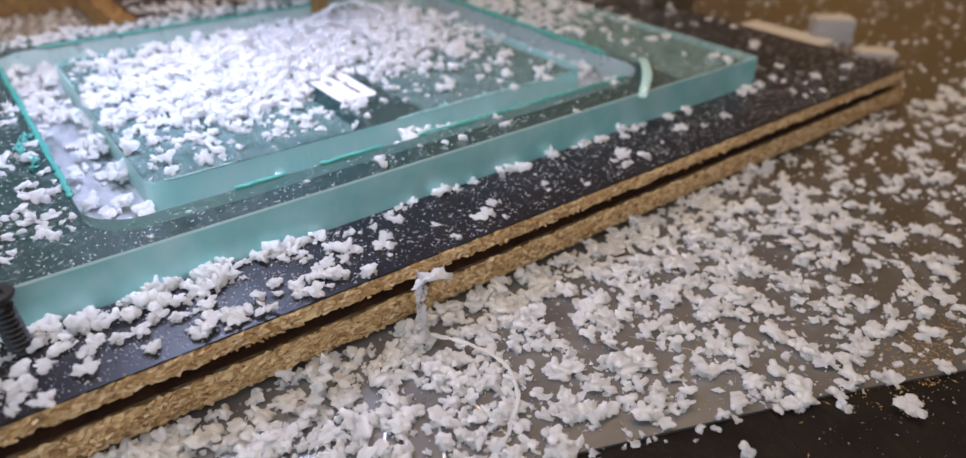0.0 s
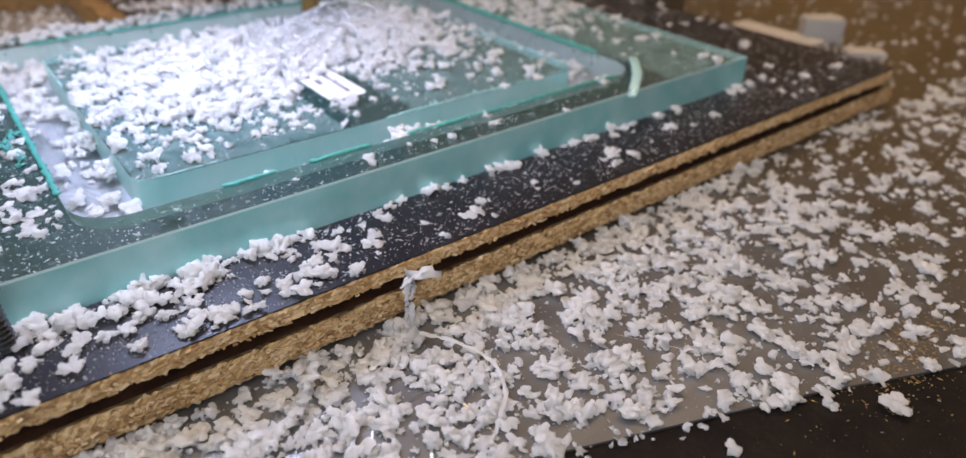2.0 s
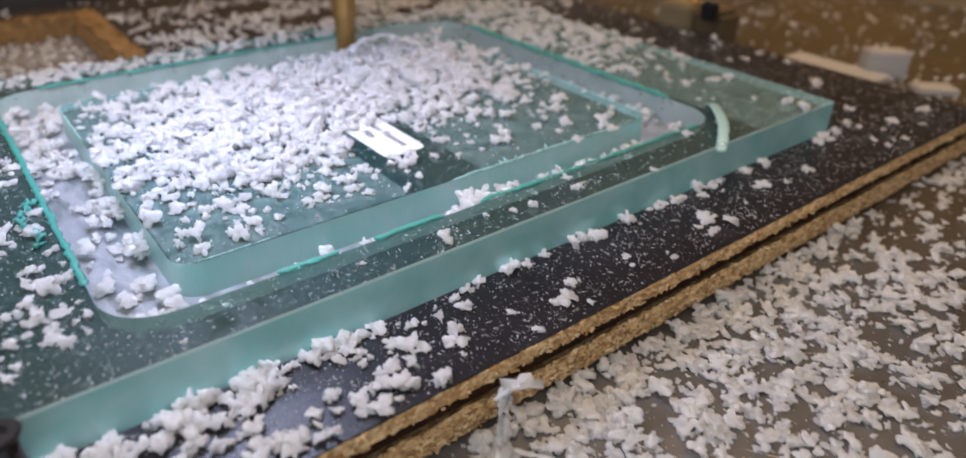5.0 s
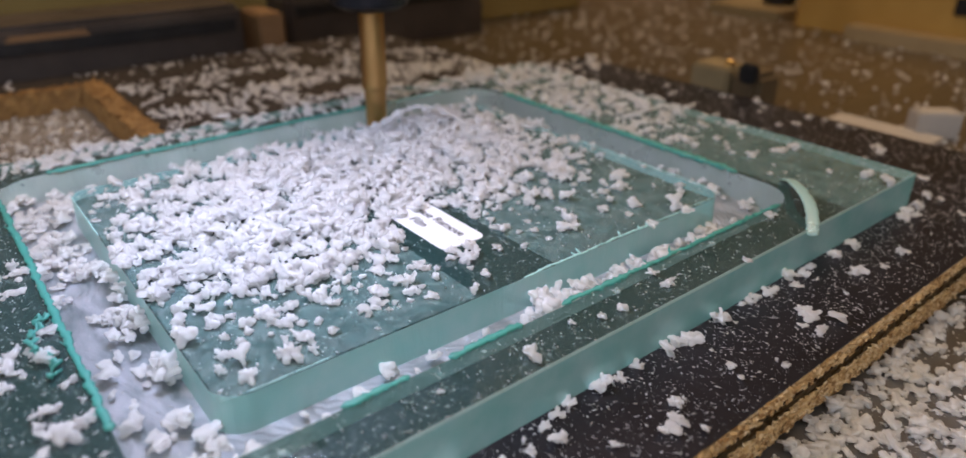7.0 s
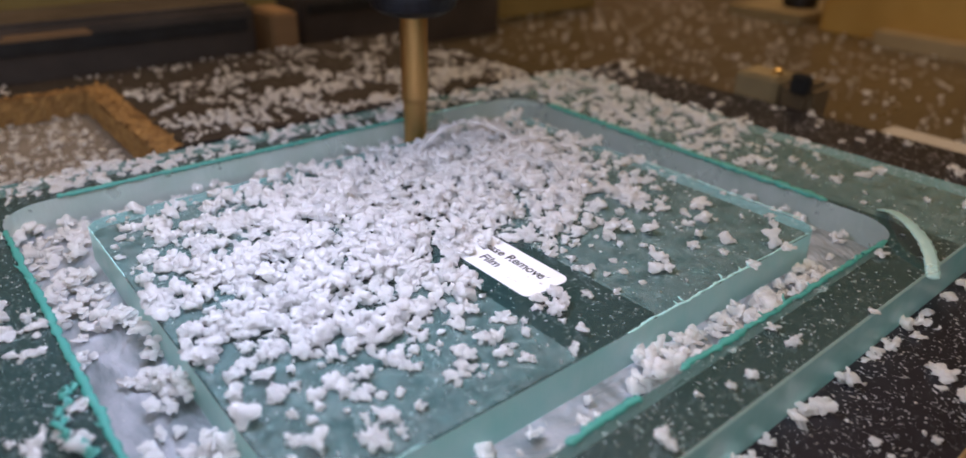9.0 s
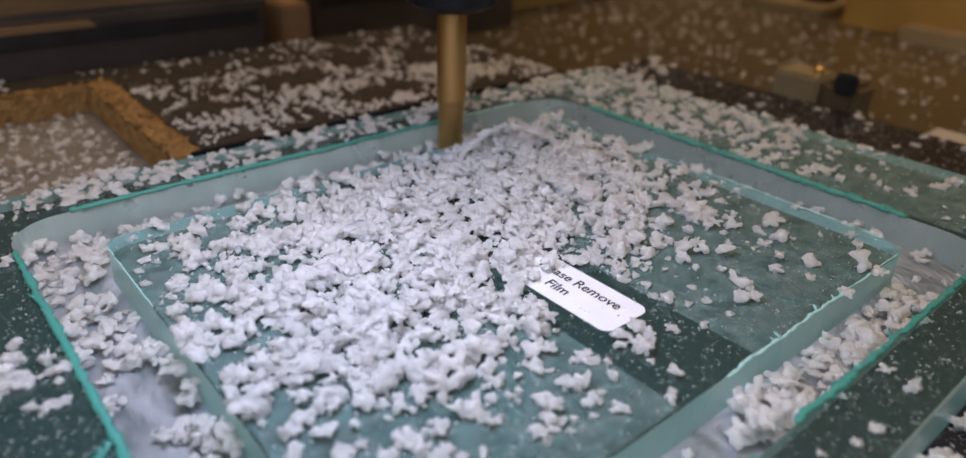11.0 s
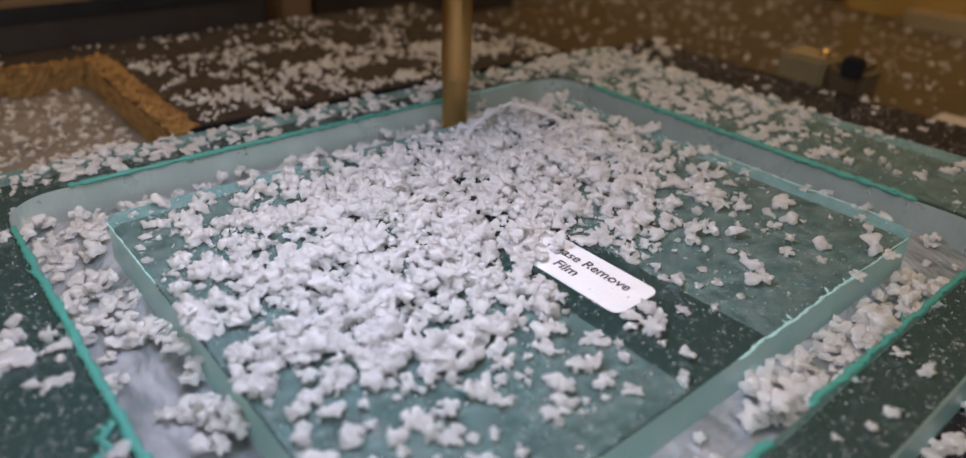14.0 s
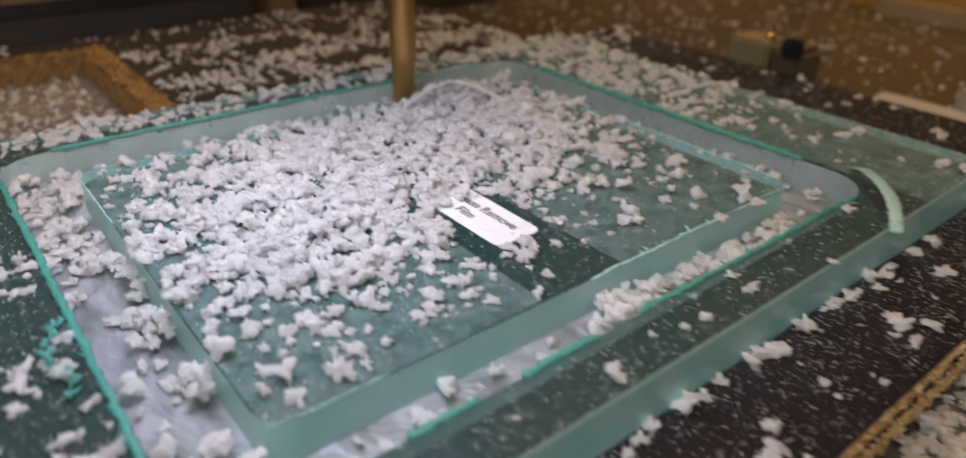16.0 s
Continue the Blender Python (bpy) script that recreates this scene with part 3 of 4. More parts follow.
lo = [lab.verts.new((p.x, p.y, 0.00002)) for p in ring]
lab.faces.new(hi)
for i in range(len(ring)):
    lab.faces.new((lo[i], lo[(i + 1) % len(ring)], hi[(i + 1) % len(ring)], hi[i]))
part("paper", lab, PAPER, sticker)


def words(text, size, m, mat, parent):
    c = bpy.data.curves.new("print", "FONT")
    c.body, c.size, c.extrude, c.offset = text, size, 0.00002, 0.00003
    c.materials.append(mat)
    ob = new("print", c)
    ob.parent = parent
    ob.matrix_local = m
    return ob


words("Please Remove", 0.0026, pose(0.0008, 0.0062, 0.00016, 0, 0, -90), INK, sticker)
words("Film", 0.0026, pose(-0.0023, 0.0018, 0.00016, 0, 0, -90), INK, sticker)

# ---------------------------------------------------------------- the cutter
BIT = (0.107, 0.218)
spindle = tagged(empty("spindle", (*BIT, FLOOR_Z)), "bronze-coloured milling cutter in a dark collet, at the groove", "milling spindle")
part("shank", lathe([(0.00300, 0.0125), (0.00318, 0.0135), (0.00318, 0.05)]), BRONZE, spindle, "bronze-coloured shank", smooth=False)
fl = lathe([(0.00270, 0.0), (0.00285, 0.0006), (0.00285, 0.0125)], n=28)
for v in fl.verts:
    a = math.atan2(v.co.y, v.co.x) - v.co.z * 60
    if math.cos(a) > 0.55:
        v.co.x *= 0.62
        v.co.y *= 0.62
part("cutting_flute", fl, BRONZE, spindle, "fluted cutting end")
part("collet_nut", lathe([(0.0070, 0.0330), (0.0095, 0.0345), (0.0105, 0.037), (0.0105, 0.050), (0.0085, 0.052)], n=24), DARK_STEEL, spindle, "dark collet nut")
part("spindle_body", lathe([(0.016, 0.053), (0.026, 0.056), (0.026, 0.20), (0.024, 0.204)], n=40), DARK_STEEL, spindle)

led = tagged(empty("led_work_light", LED_AT), "small white ring work light hanging over the slab", "work light")
part("housing", lathe([(0.0225, 0.002), (0.0230, 0.004), (0.0230, 0.014), (0.018, 0.018)], n=32), BLACK, led)
part("arm", tube([(0, 0, 0.016), (0.01, 0.012, 0.05), (0.04, 0.045, 0.075), (0.049, 0.05, 0.09)], 0.0025, 8, 1, 3, 0.0), BLACK, led)

# ---------------------------------------------------------------- unseen housings added behind the two fill lights
def added_housing(name, source, sx, sy, thick, label, rod=0.0):
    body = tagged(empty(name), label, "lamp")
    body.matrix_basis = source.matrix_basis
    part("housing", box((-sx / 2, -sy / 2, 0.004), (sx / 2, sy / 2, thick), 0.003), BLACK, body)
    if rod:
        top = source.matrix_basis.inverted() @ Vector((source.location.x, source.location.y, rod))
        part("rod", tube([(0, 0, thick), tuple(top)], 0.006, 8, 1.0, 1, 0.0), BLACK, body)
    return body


added_housing("front_fill_box", FRONT_FILL, 0.62, 0.52, 0.03, "unseen dark housing and rod added behind the front fill light", 2.4)
added_housing("room_fill_box", ROOM_FILL, 1.62, 1.62, 0.06, "unseen panel body added behind the room's warm fill light", 2.4)

# ---------------------------------------------------------------- fixtures round the board
def screw():
    s = tagged(empty("black_screw", (0.0050, 0.1085, BOARD_Z)), "black coarse-threaded screw driven beside the slab", "screw")
    part("shaft", lathe([(0.0016 + 0.0007 * (k % 2), 0.0006 * k) for k in range(0, 20)] + [(0.0016, 0.0125)], n=14), BLACK, s)
    part("head", lathe([(0.0012, 0.0118), (0.0030, 0.0134), (0.0034, 0.0142), (0.0033, 0.0146), (0.0016, 0.0146), (0.0013, 0.0138)], n=22), BLACK, s)
    s.matrix_basis = pose(0.0062, 0.1062, BOARD_Z - 0.0003, -3, -4, 0) @ Matrix.Diagonal((0.72, 0.72, 0.66, 1))
    return s


screw()


def white_bracket():
    b = tagged(empty("white_bracket", (0.2601, 0.1373, BED_Z)), "white plastic stop bracket standing on the bed", "bracket")
    part("strip", box((-0.014, -0.004, 0), (0.004, 0.030, 0.0025), 0.0004), WHITE_PLASTIC, b)
    block = part("block", box((-0.0070, 0.0, 0), (0.0070, 0.008, 0.0088), 0.0006), WHITE_PLASTIC, b)
    block.matrix_local = pose(0.0068, -0.0008, 0, 0, 0, -42)
    foot = part("foot", box((-0.006, -0.004, 0), (0.007, 0.004, 0.002), 0.0004), WHITE_PLASTIC, b)
    foot.matrix_local = pose(0.006, -0.0165, 0, 0, 0, -42)
    return b


white_bracket()


def clamp_block():
    c = tagged(empty("clamp_block", (0.2318, 0.1870, BED_Z - 0.001)), "beige clamp block with a brass screw and black end", "clamp")
    part("block", box((-0.0015, 0.006, 0), (0.012, 0.021, 0.0185), 0.001), BEIGE, c)
    part("brass_screw", lathe([(0.0016, 0.0184), (0.0016, 0.0202), (0.0009, 0.0208)], (0.004, 0.009, 0), 12), BRASS, c)
    part("barrel", box((-0.001, -0.006, 0), (0.013, 0.0055, 0.0185), 0.0020), BROWN, c)
    part("end_cap", box((-0.0046, -0.0060, 0.0160), (-0.0011, 0.0002, 0.0222), 0.0008), BLACK, c)
    return c


clamp_block()


def far_rail(x0, x1, y, z1):
    r = tagged(empty("guide_rail", (x0, y, 0)), "dark grey machine rail behind the board", "rail")
    part("beam", box((0, 0, 0), (x1 - x0, 0.030, z1), 0.002), RAIL, r)
    part("slot", box((0.004, -0.0015, z1 * 0.72), (x1 - x0 - 0.004, -0.0002, z1 * 0.86), 0.0003), BLACK, r)
    return r


far_rail(-0.12, 0.121, 0.3395, 0.033)
far_rail(0.150, 0.262, 0.3640, 0.030)


def timber(name, lo, hi, label):
    t = tagged(part(name, box((0, 0, 0), tuple(b - a for a, b in zip(lo, hi)), 0.001), TIMBER), label, "timber block")
    t.location = lo
    return t


timber("timber_post", (0.1280, 0.341, 0), (0.1385, 0.362, 0.028), "pale pine block between the rails")
timber("timber_block", (0.040, 0.3383, 0.0268), (0.0655, 0.3392, 0.0300), "pale pine offcut held before the rail")
tagged(part("painted_beam", box((-0.5, 0.385, 0), (0.36, 0.46, 0.075), 0.004), OLIVE), "ochre painted beam across the back", "beam")


def card_box():
    c = tagged(empty("ochre_box", (0.41, 0.16, 0)), "ochre boxed machine end with a dark slot", "box")
    part("shell", box((0, 0, 0), (0.16, 0.11, 0.12), 0.003), OCHRE, c)
    part("plinth", box((-0.012, -0.02, 0), (0.0, 0.075, 0.010), 0.001), TAN, c)
    part("slot", box((-0.0014, 0.005, 0.020), (-0.0002, 0.030, 0.028), 0.0003), BLACK, c)
    return c


card_box()
kn = tagged(empty("toggle_clamp", (0.445, 0.30, 0)), "black toggle clamp on a pale foot", "clamp")
part("foot", box((-0.03, -0.018, 0), (0.03, 0.03, 0.008), 0.001), BEIGE, kn)
part("knob", lathe([(0.009, 0.008), (0.010, 0.010), (0.010, 0.018), (0.004, 0.020), (0.004, 0.06)], n=20), BLACK, kn)

# ---------------------------------------------------------------- shavings
rng = np.random.default_rng(7)


def ico(level):
    bm = bmesh.new()
    bmesh.ops.create_icosphere(bm, subdivisions=level, radius=1)
    v = np.array([x.co[:] for x in bm.verts])
    f = np.array([[x.index for x in p.verts] for p in bm.faces])
    bm.free()
    return v, f


def fluff_shapes(count, lobes, level, flat, seed, ragged=0.025):
    """Torn fluff: one skin drawn over small lobes that have grown outwards from a core, knobbly and full of notches."""
    r = np.random.default_rng(seed)
    v, f = ico(level)
    out = []
    for _ in range(count):
        lean, rad = r.uniform(0, 6.28), np.full(len(v), r.uniform(0.26, 0.36))
        long = r.uniform(0.0, 0.35)
        for _ in range(r.integers(*lobes)):
            a = r.uniform(0, 6.28)
            d = np.array((math.cos(a), math.sin(a), r.normal(0.15, 0.5)))
            d /= np.linalg.norm(d)
            c = d * r.uniform(0.25, 0.75) * (1 + long * math.cos(2 * (a - lean)))
            q = r.uniform(0.16, 0.34)
            along = v @ c
            gap = q * q - (c @ c - along * along)
            rad = np.maximum(rad, np.where(gap > 0, along + np.sqrt(np.maximum(gap, 0)), 0))
        off = r.uniform(0, 60, 3)
        rad *= 1 + np.array([0.20 * noise.noise(Vector(p * 3.1 + off)) + 0.10 * noise.noise(Vector(p * 8.0 + off)) for p in v]) + r.normal(0, ragged, len(v))
        w = v * rad[:, None] * (1, 1, flat)
        w[:, :2] -= (w[:, :2].max(0) + w[:, :2].min(0)) / 2
        w /= np.abs(w[:, :2]).max()
        out.append((w, f))
    return out


SHAPES = fluff_shapes(80, (7, 14), 3, 0.9, 3)
SMALL = fluff_shapes(50, (4, 8), 2, 0.9, 4)
FLAT = fluff_shapes(90, (7, 14), 3, 0.64, 5)
COARSE = fluff_shapes(60, (7, 12), 2, 0.72, 7)  # for pieces a millimetre wide and less
LARGE = fluff_shapes(60, (9, 18), 4, 0.68, 6, 0.015)
OCTA = np.array([(1, 0, 0), (-1, 0, 0), (0, 0.55, 0), (0, -0.55, 0), (0, 0, 0.45), (0, 0, -0.45)]), np.array([(0, 2, 4), (2, 1, 4), (1, 3, 4), (3, 0, 4), (2, 0, 5), (1, 2, 5), (3, 1, 5), (0, 3, 5)])
DUST = [(OCTA[0] * k, OCTA[1]) for k in ((1, 1, 1), (0.6, 0.8, 0.8), (1.7, 0.6, 0.7))]


SINGLE = {}


def single(p, s, shapes, mat, label):
    """One shaving as a thing of its own; alike ones share their mesh."""
    k = rng.integers(len(shapes))
    key = (id(shapes), k)
    if key not in SINGLE:
        w, f = shapes[k]
        me = bpy.data.meshes.new("acrylic_shaving")
        me.from_pydata([(x, y, z - w[:, 2].min()) for x, y, z in w.tolist()], [], [tuple(q) for q in f.tolist()])
        me.polygons.foreach_set("use_smooth", [True] * len(me.polygons))
        me.materials.append(mat)
        SINGLE[key] = me
    ob = new("acrylic_shaving", SINGLE[key])
    ob.matrix_basis = pose(p[0], p[1], p[2] - 0.06 * s, 0, 0, rng.uniform(0, 360)) @ Matrix.Diagonal((s, s, s, 1))
    return tagged(ob, label, "shaving", "large loose shavings")


def spread(name, label, category, places, sizes, shapes, mat, singles=0, single_label=""):
    """Many pieces joined into one mesh of loose stuff; the largest can stay single. places: x, y, z rows."""
    places, sizes = np.asarray(places), np.asarray(sizes)
    order = np.argsort(-sizes)
    for k in order[:singles]:
        single([float(q) for q in places[k]], float(sizes[k]), LARGE, mat, single_label)
    places, sizes = places[order[singles:]], sizes[order[singles:]]
    vs, fs, base = [], [], 0
    for p, s in zip(places, sizes):
        k = rng.integers(len(shapes))
        w, shape_faces = COARSE[k % len(COARSE)] if s < 0.0011 and len(shapes[k][0]) > 60 else shapes[k]
        a, tx = rng.uniform(0, 2 * math.pi), rng.normal(0, 0.25)
        c, d = math.cos(a), math.sin(a)
        x, y, z = w[:, 0], w[:, 1] * math.cos(tx) - w[:, 2] * math.sin(tx), w[:, 1] * math.sin(tx) + w[:, 2] * math.cos(tx)
        z = z - z.min()
        st = rng.uniform(0.75, 1.25)
        vs.append(np.stack([(c * x * st - d * y) * s + p[0], (d * x * st + c * y) * s + p[1], z * s + p[2] - 0.06 * s], 1))
        fs.append(shape_faces + base)
        base += len(w)
    vs, fs = np.concatenate(vs), np.concatenate(fs)
    me = bpy.data.meshes.new(name)
    me.vertices.add(len(vs))
    me.vertices.foreach_set("co", vs.ravel())
    me.loops.add(fs.size)
    me.loops.foreach_set("vertex_index", fs.ravel())
    me.polygons.add(len(fs))
    me.polygons.foreach_set("loop_start", np.arange(0, fs.size, 3))
    me.polygons.foreach_set("use_smooth", np.ones(len(fs), bool))
    me.materials.append(mat)
    me.update(calc_edges=True)
    return tagged(new(name, me), label, category, kind="stuff")


def sample(n, x0, x1, y0, y1, weight=None):
    out = []
    while len(out) < n:
        x, y = rng.uniform(x0, x1), rng.uniform(y0, y1)
        if weight is None or rng.uniform() < weight(x, y):
            out.append((x, y))
    return out


def clumped(x, y, scale=90, cut=0.0, seed=0.0):
    return min(max(0.5 + 1.6 * (noise.noise((x * scale, y * scale, seed)) - cut), 0), 1)


def sizes_of(n, lo, hi, power=2.0):
    return lo + (hi - lo) * rng.uniform(size=n) ** power


def in_ring(x, y):
    return OX0 + 0.001 < x < OX1 - 0.001 and OY0 + 0.001 < y < OY1 - 0.001 and not (PX0 - 0.0012 < x < PX1 + 0.0012 and PY0 - 0.0012 < y < PY1 + 0.0012)


def off_bit(x, y):
    return math.hypot(x - BIT[0], y - BIT[1]) > 0.0042


HEAP = [(0.0446, 0.194), (0.069, 0.203), (0.118, 0.207), (0.127, 0.187), (0.110, 0.165), (0.087, 0.158), (0.077, 0.1587), (0.065, 0.151), (0.048, 0.1475), (0.0345, 0.155), (0.0325, 0.168), (0.034, 0.179)]


def heap(x, y):
    """How thick the shavings lie on the raised middle: full inside the heap's outline, thinning out past it."""
    inside, near = False, 1.0
    for (ax, ay), (bx, by) in zip(HEAP, HEAP[1:] + HEAP[:1]):
        if (ay > y) != (by > y) and x < ax + (y - ay) / (by - ay) * (bx - ax):
            inside = not inside
        f = min(max(((x - ax) * (bx - ax) + (y - ay) * (by - ay)) / ((bx - ax) ** 2 + (by - ay) ** 2), 0), 1)
        near = min(near, math.hypot(x - ax - f * (bx - ax), y - ay - f * (by - ay)))
    return 0.5 + min(near / 0.012, 1) * 0.5 if inside else max(math.exp(-near / 0.008) * 0.5, 0.12 if x < 0.066 and y < 0.16 else 0)


pts = sample(3200, PX0 + 0.001, PX1 - 0.001, PY0 + 0.002, PY1 - 0.001, lambda x, y: heap(x, y) * (0.2 + 0.8 * clumped(x, y, 150)) * (0 if 0.0728 < x < 0.0868 and 0.1425 < y < 0.1600 - (0.002 if x > 0.082 else 0) else 1))
spread("acrylic_shavings", "heaped fluffy white acrylic shavings on the slab", "shavings", [(x, y, SLAB_Z + abs(rng.normal(0, 0.0010)) * heap(x, y) ** 2) for x, y in pts], sizes_of(len(pts), 0.0006, 0.0017, 1.3), SHAPES, CHIP, 90, "fluffy white acrylic shaving in the heap on the slab")
pts = sample(1700, PX0 + 0.001, PX1 - 0.001, PY0 + 0.002, PY1 - 0.001, lambda x, y: heap(x, y) * (0 if 0.0728 < x < 0.0868 and 0.1425 < y < 0.1600 else 1))
spread("acrylic_crumbs", "small white acrylic crumbs between the shavings on the slab", "shavings", [(x, y, SLAB_Z + abs(rng.normal(0, 0.0009)) * heap(x, y) ** 2) for x, y in pts], sizes_of(len(pts), 0.0002, 0.0007, 1.5), SMALL, CHIP)
pts = sample(150, PX0 + 0.001, PX1 - 0.001, PY0 + 0.002, PY1 - 0.001, lambda x, y: (0 if 0.0728 < x < 0.0868 and 0.1425 < y < 0.1585 else 1) * (0.25 if 0.071 < x < 0.087 and y < 0.145 else 1))
spread("acrylic_shavings", "loose white acrylic shavings scattered on the slab", "shavings", [(x, y, SLAB_Z) for x, y in pts], sizes_of(len(pts), 0.0007, 0.0020), SHAPES, CHIP)


def ring_weight(x, y):
    if not in_ring(x, y) or not off_bit(x, y):
        return 0
    if y < PY0:
        return 1.0 if 0.084 < x < 0.130 else 0.16
    if x < PX0:
        return 0.55 if y > 0.180 else 0.08
    if x > PX1:
        return 0.16
    return 0.45


pts = sample(640, OX0, OX1, OY0, OY1, ring_weight)
spread("acrylic_shavings", "white acrylic shavings lying in the milled groove", "shavings", [(x, y, FLOOR_Z + abs(rng.normal(0, 0.0006))) for x, y in pts], sizes_of(len(pts), 0.0007, 0.0019), SHAPES, CHIP)


def rim_weight(x, y):
    if OX0 - 0.001 < x < OX1 + 0.001 and OY0 - 0.001 < y < OY1 + 0.001:
        return 0
    if y > OY1:
        return 0.8
    if x > OX1:
        return min(max((y - 0.140) / 0.045, 0.03), 1) * (1 if x < 0.174 else 0.6)
    if x < OX0:
        return 0.60 * clumped(x, y, 110, 0.05)
    return 0.05


pts = sample(1120, SX0, SX1, SY0, SY1, rim_weight)
spread("acrylic_shavings", "white acrylic shavings on the slab's outer rim", "shavings", [(x, y, SLAB_Z) for x, y in pts], sizes_of(len(pts), 0.0006, 0.0019), FLAT, CHIP)


def board_weight(x, y):
    if SX0 < x < SX1 + 0.001 and SY0 - 0.0008 < y < SY1 + 0.001:
        return 0
    if y < SY0:
        close = 1 if y > 0.1070 else 0.45
        return close * (0.9 if x < 0.055 else 0.30 if x < 0.085 else 0.07) * clumped(x, y, 130)
    if y < SY1:
        return 0.10
    return 0.9


def rear_weight(x, y):
    if x < NX + 0.0085 and y < NY1 + 0.006:
        return 0
    return (0.9 if y < 0.285 else 0.45 if y < 0.31 else 0.14) * clumped(x, y, 80)


pts = sample(260, -0.02, BX1 - 0.002, 0.0936, 0.1094, board_weight)
spread("acrylic_shavings", "white acrylic shavings along the front of the board", "shavings", [(x, y, BOARD_Z) for x, y in pts], sizes_of(len(pts), 0.0005, 0.0018), FLAT, CHIP, 40, "ragged white acrylic shaving on the black board")
pts = sample(420, -0.06, BX1 - 0.002, 0.112, 0.2535, board_weight)
spread("acrylic_shavings", "white acrylic shavings strewn round the slab", "shavings", [(x, y, BOARD_Z) for x, y in pts], sizes_of(len(pts), 0.0008, 0.0022), FLAT, CHIP)
pts = sample(1600, 0.0, REAR_X1 - 0.002, NY0 + 0.001, REAR_Y1 - 0.002, rear_weight)
spread("acrylic_shavings", "white acrylic shavings strewn over the rear board", "shavings", [(x, y, REAR_Z) for x, y in pts], sizes_of(len(pts), 0.0004, 0.0013), SMALL, CHIP)


def bed_weight(x, y):
    edge = 0.0784 - 0.384 * x
    near = max(0.25, 1 - (0.0914 - y) / 0.083)
    right = 1 if x < 0.105 else max(0.20, 1 - (x - 0.105) / 0.080)
    out = 0.05 if y < edge - 0.001 else 1
    return near * right * out * (0.12 + 0.88 * clumped(x, y, 170, 0.05, 5))


pts = sample(3000, 0.0, 0.29, 0.0, 0.0915, bed_weight)
spread("acrylic_shavings", "fluffy white acrylic shavings scattered over the bed", "shavings", [(x, y, BED_Z if y > 0.0784 - 0.384 * x else BED_Z - 0.0005) for x, y in pts], sizes_of(len(pts), 0.0005, 0.0019, 1.5), FLAT, CHIP, 110, "ragged white acrylic shaving lying on the grey bed")
pts = sample(1500, 0.0, 0.24, 0.02, 0.0915, bed_weight)
spread("acrylic_crumbs", "small white acrylic crumbs between the shavings on the bed", "shavings", [(x, y, BED_Z if y > 0.0784 - 0.384 * x else BED_Z - 0.0005) for x, y in pts], sizes_of(len(pts), 0.0002, 0.0006, 1.6), SMALL, CHIP)
pts = sample(1300, BX1 + 0.004, 0.44, 0.06, 0.40, lambda x, y: 0.25 + 0.6 * clumped(x, y, 60, 0.1))
spread("acrylic_shavings", "white acrylic shavings over the far bed", "shavings", [(x, y, BED_Z) for x, y in pts], sizes_of(len(pts), 0.0005, 0.0014), SMALL, CHIP)
pts = sample(800, -0.03, NX - 0.002, NY0 + 0.002, NY1 + 0.002)
spread("acrylic_shavings", "white acrylic shavings on the panel in the notch", "shavings", [(x, y, REAR_Z0 - 0.0001) for x, y in pts], sizes_of(len(pts), 0.0004, 0.0013), SMALL, CHIP)
# single larger shavings, placed to fit the camera's view: x, y, half width in 0.1 mm
LOOSE_SLAB = [(0.0877, 0.1457, 9), (0.0941, 0.1438, 8), (0.0926, 0.1403, 11), (0.0985, 0.1366, 15), (0.1091, 0.1387, 13), (0.1113, 0.1343, 10), (0.1111, 0.1287, 14), (0.1209, 0.1281, 14),
              (0.0830, 0.1391, 12), (0.0684, 0.1422, 17), (0.0635, 0.1400, 18), (0.0714, 0.1307, 14), (0.0651, 0.1334, 13), (0.1309, 0.1721, 16), (0.1235, 0.1583, 14), (0.1248, 0.1481, 20),
              (0.1156, 0.1563, 13), (0.1032, 0.1677, 13), (0.1155, 0.1446, 12), (0.1256, 0.1778, 12), (0.1263, 0.1618, 13), (0.0588, 0.2061, 16)]
LOOSE_BOARD = [(0.0324, 0.0962, 13), (0.0267, 0.0948, 15), (0.0418, 0.0948, 13), (0.0586, 0.0988, 18), (0.0522, 0.0934, 9), (0.0203, 0.0956, 14), (0.0123, 0.0962, 18), (0.0064, 0.0934, 17),
               (0.0460, 0.0977, 15), (0.0495, 0.0979, 9), (0.0049, 0.0981, 13), (0.0293, 0.0990, 9), (0.0175, 0.1001, 17), (0.0132, 0.1000, 17), (0.0204, 0.1001, 15), (0.0255, 0.1001, 16),
               (0.0298, 0.1004, 17), (0.0397, 0.1001, 14), (0.0824, 0.1000, 13), (0.1529, 0.1004, 16), (0.1023, 0.0953, 8), (0.0957, 0.1001, 9)]
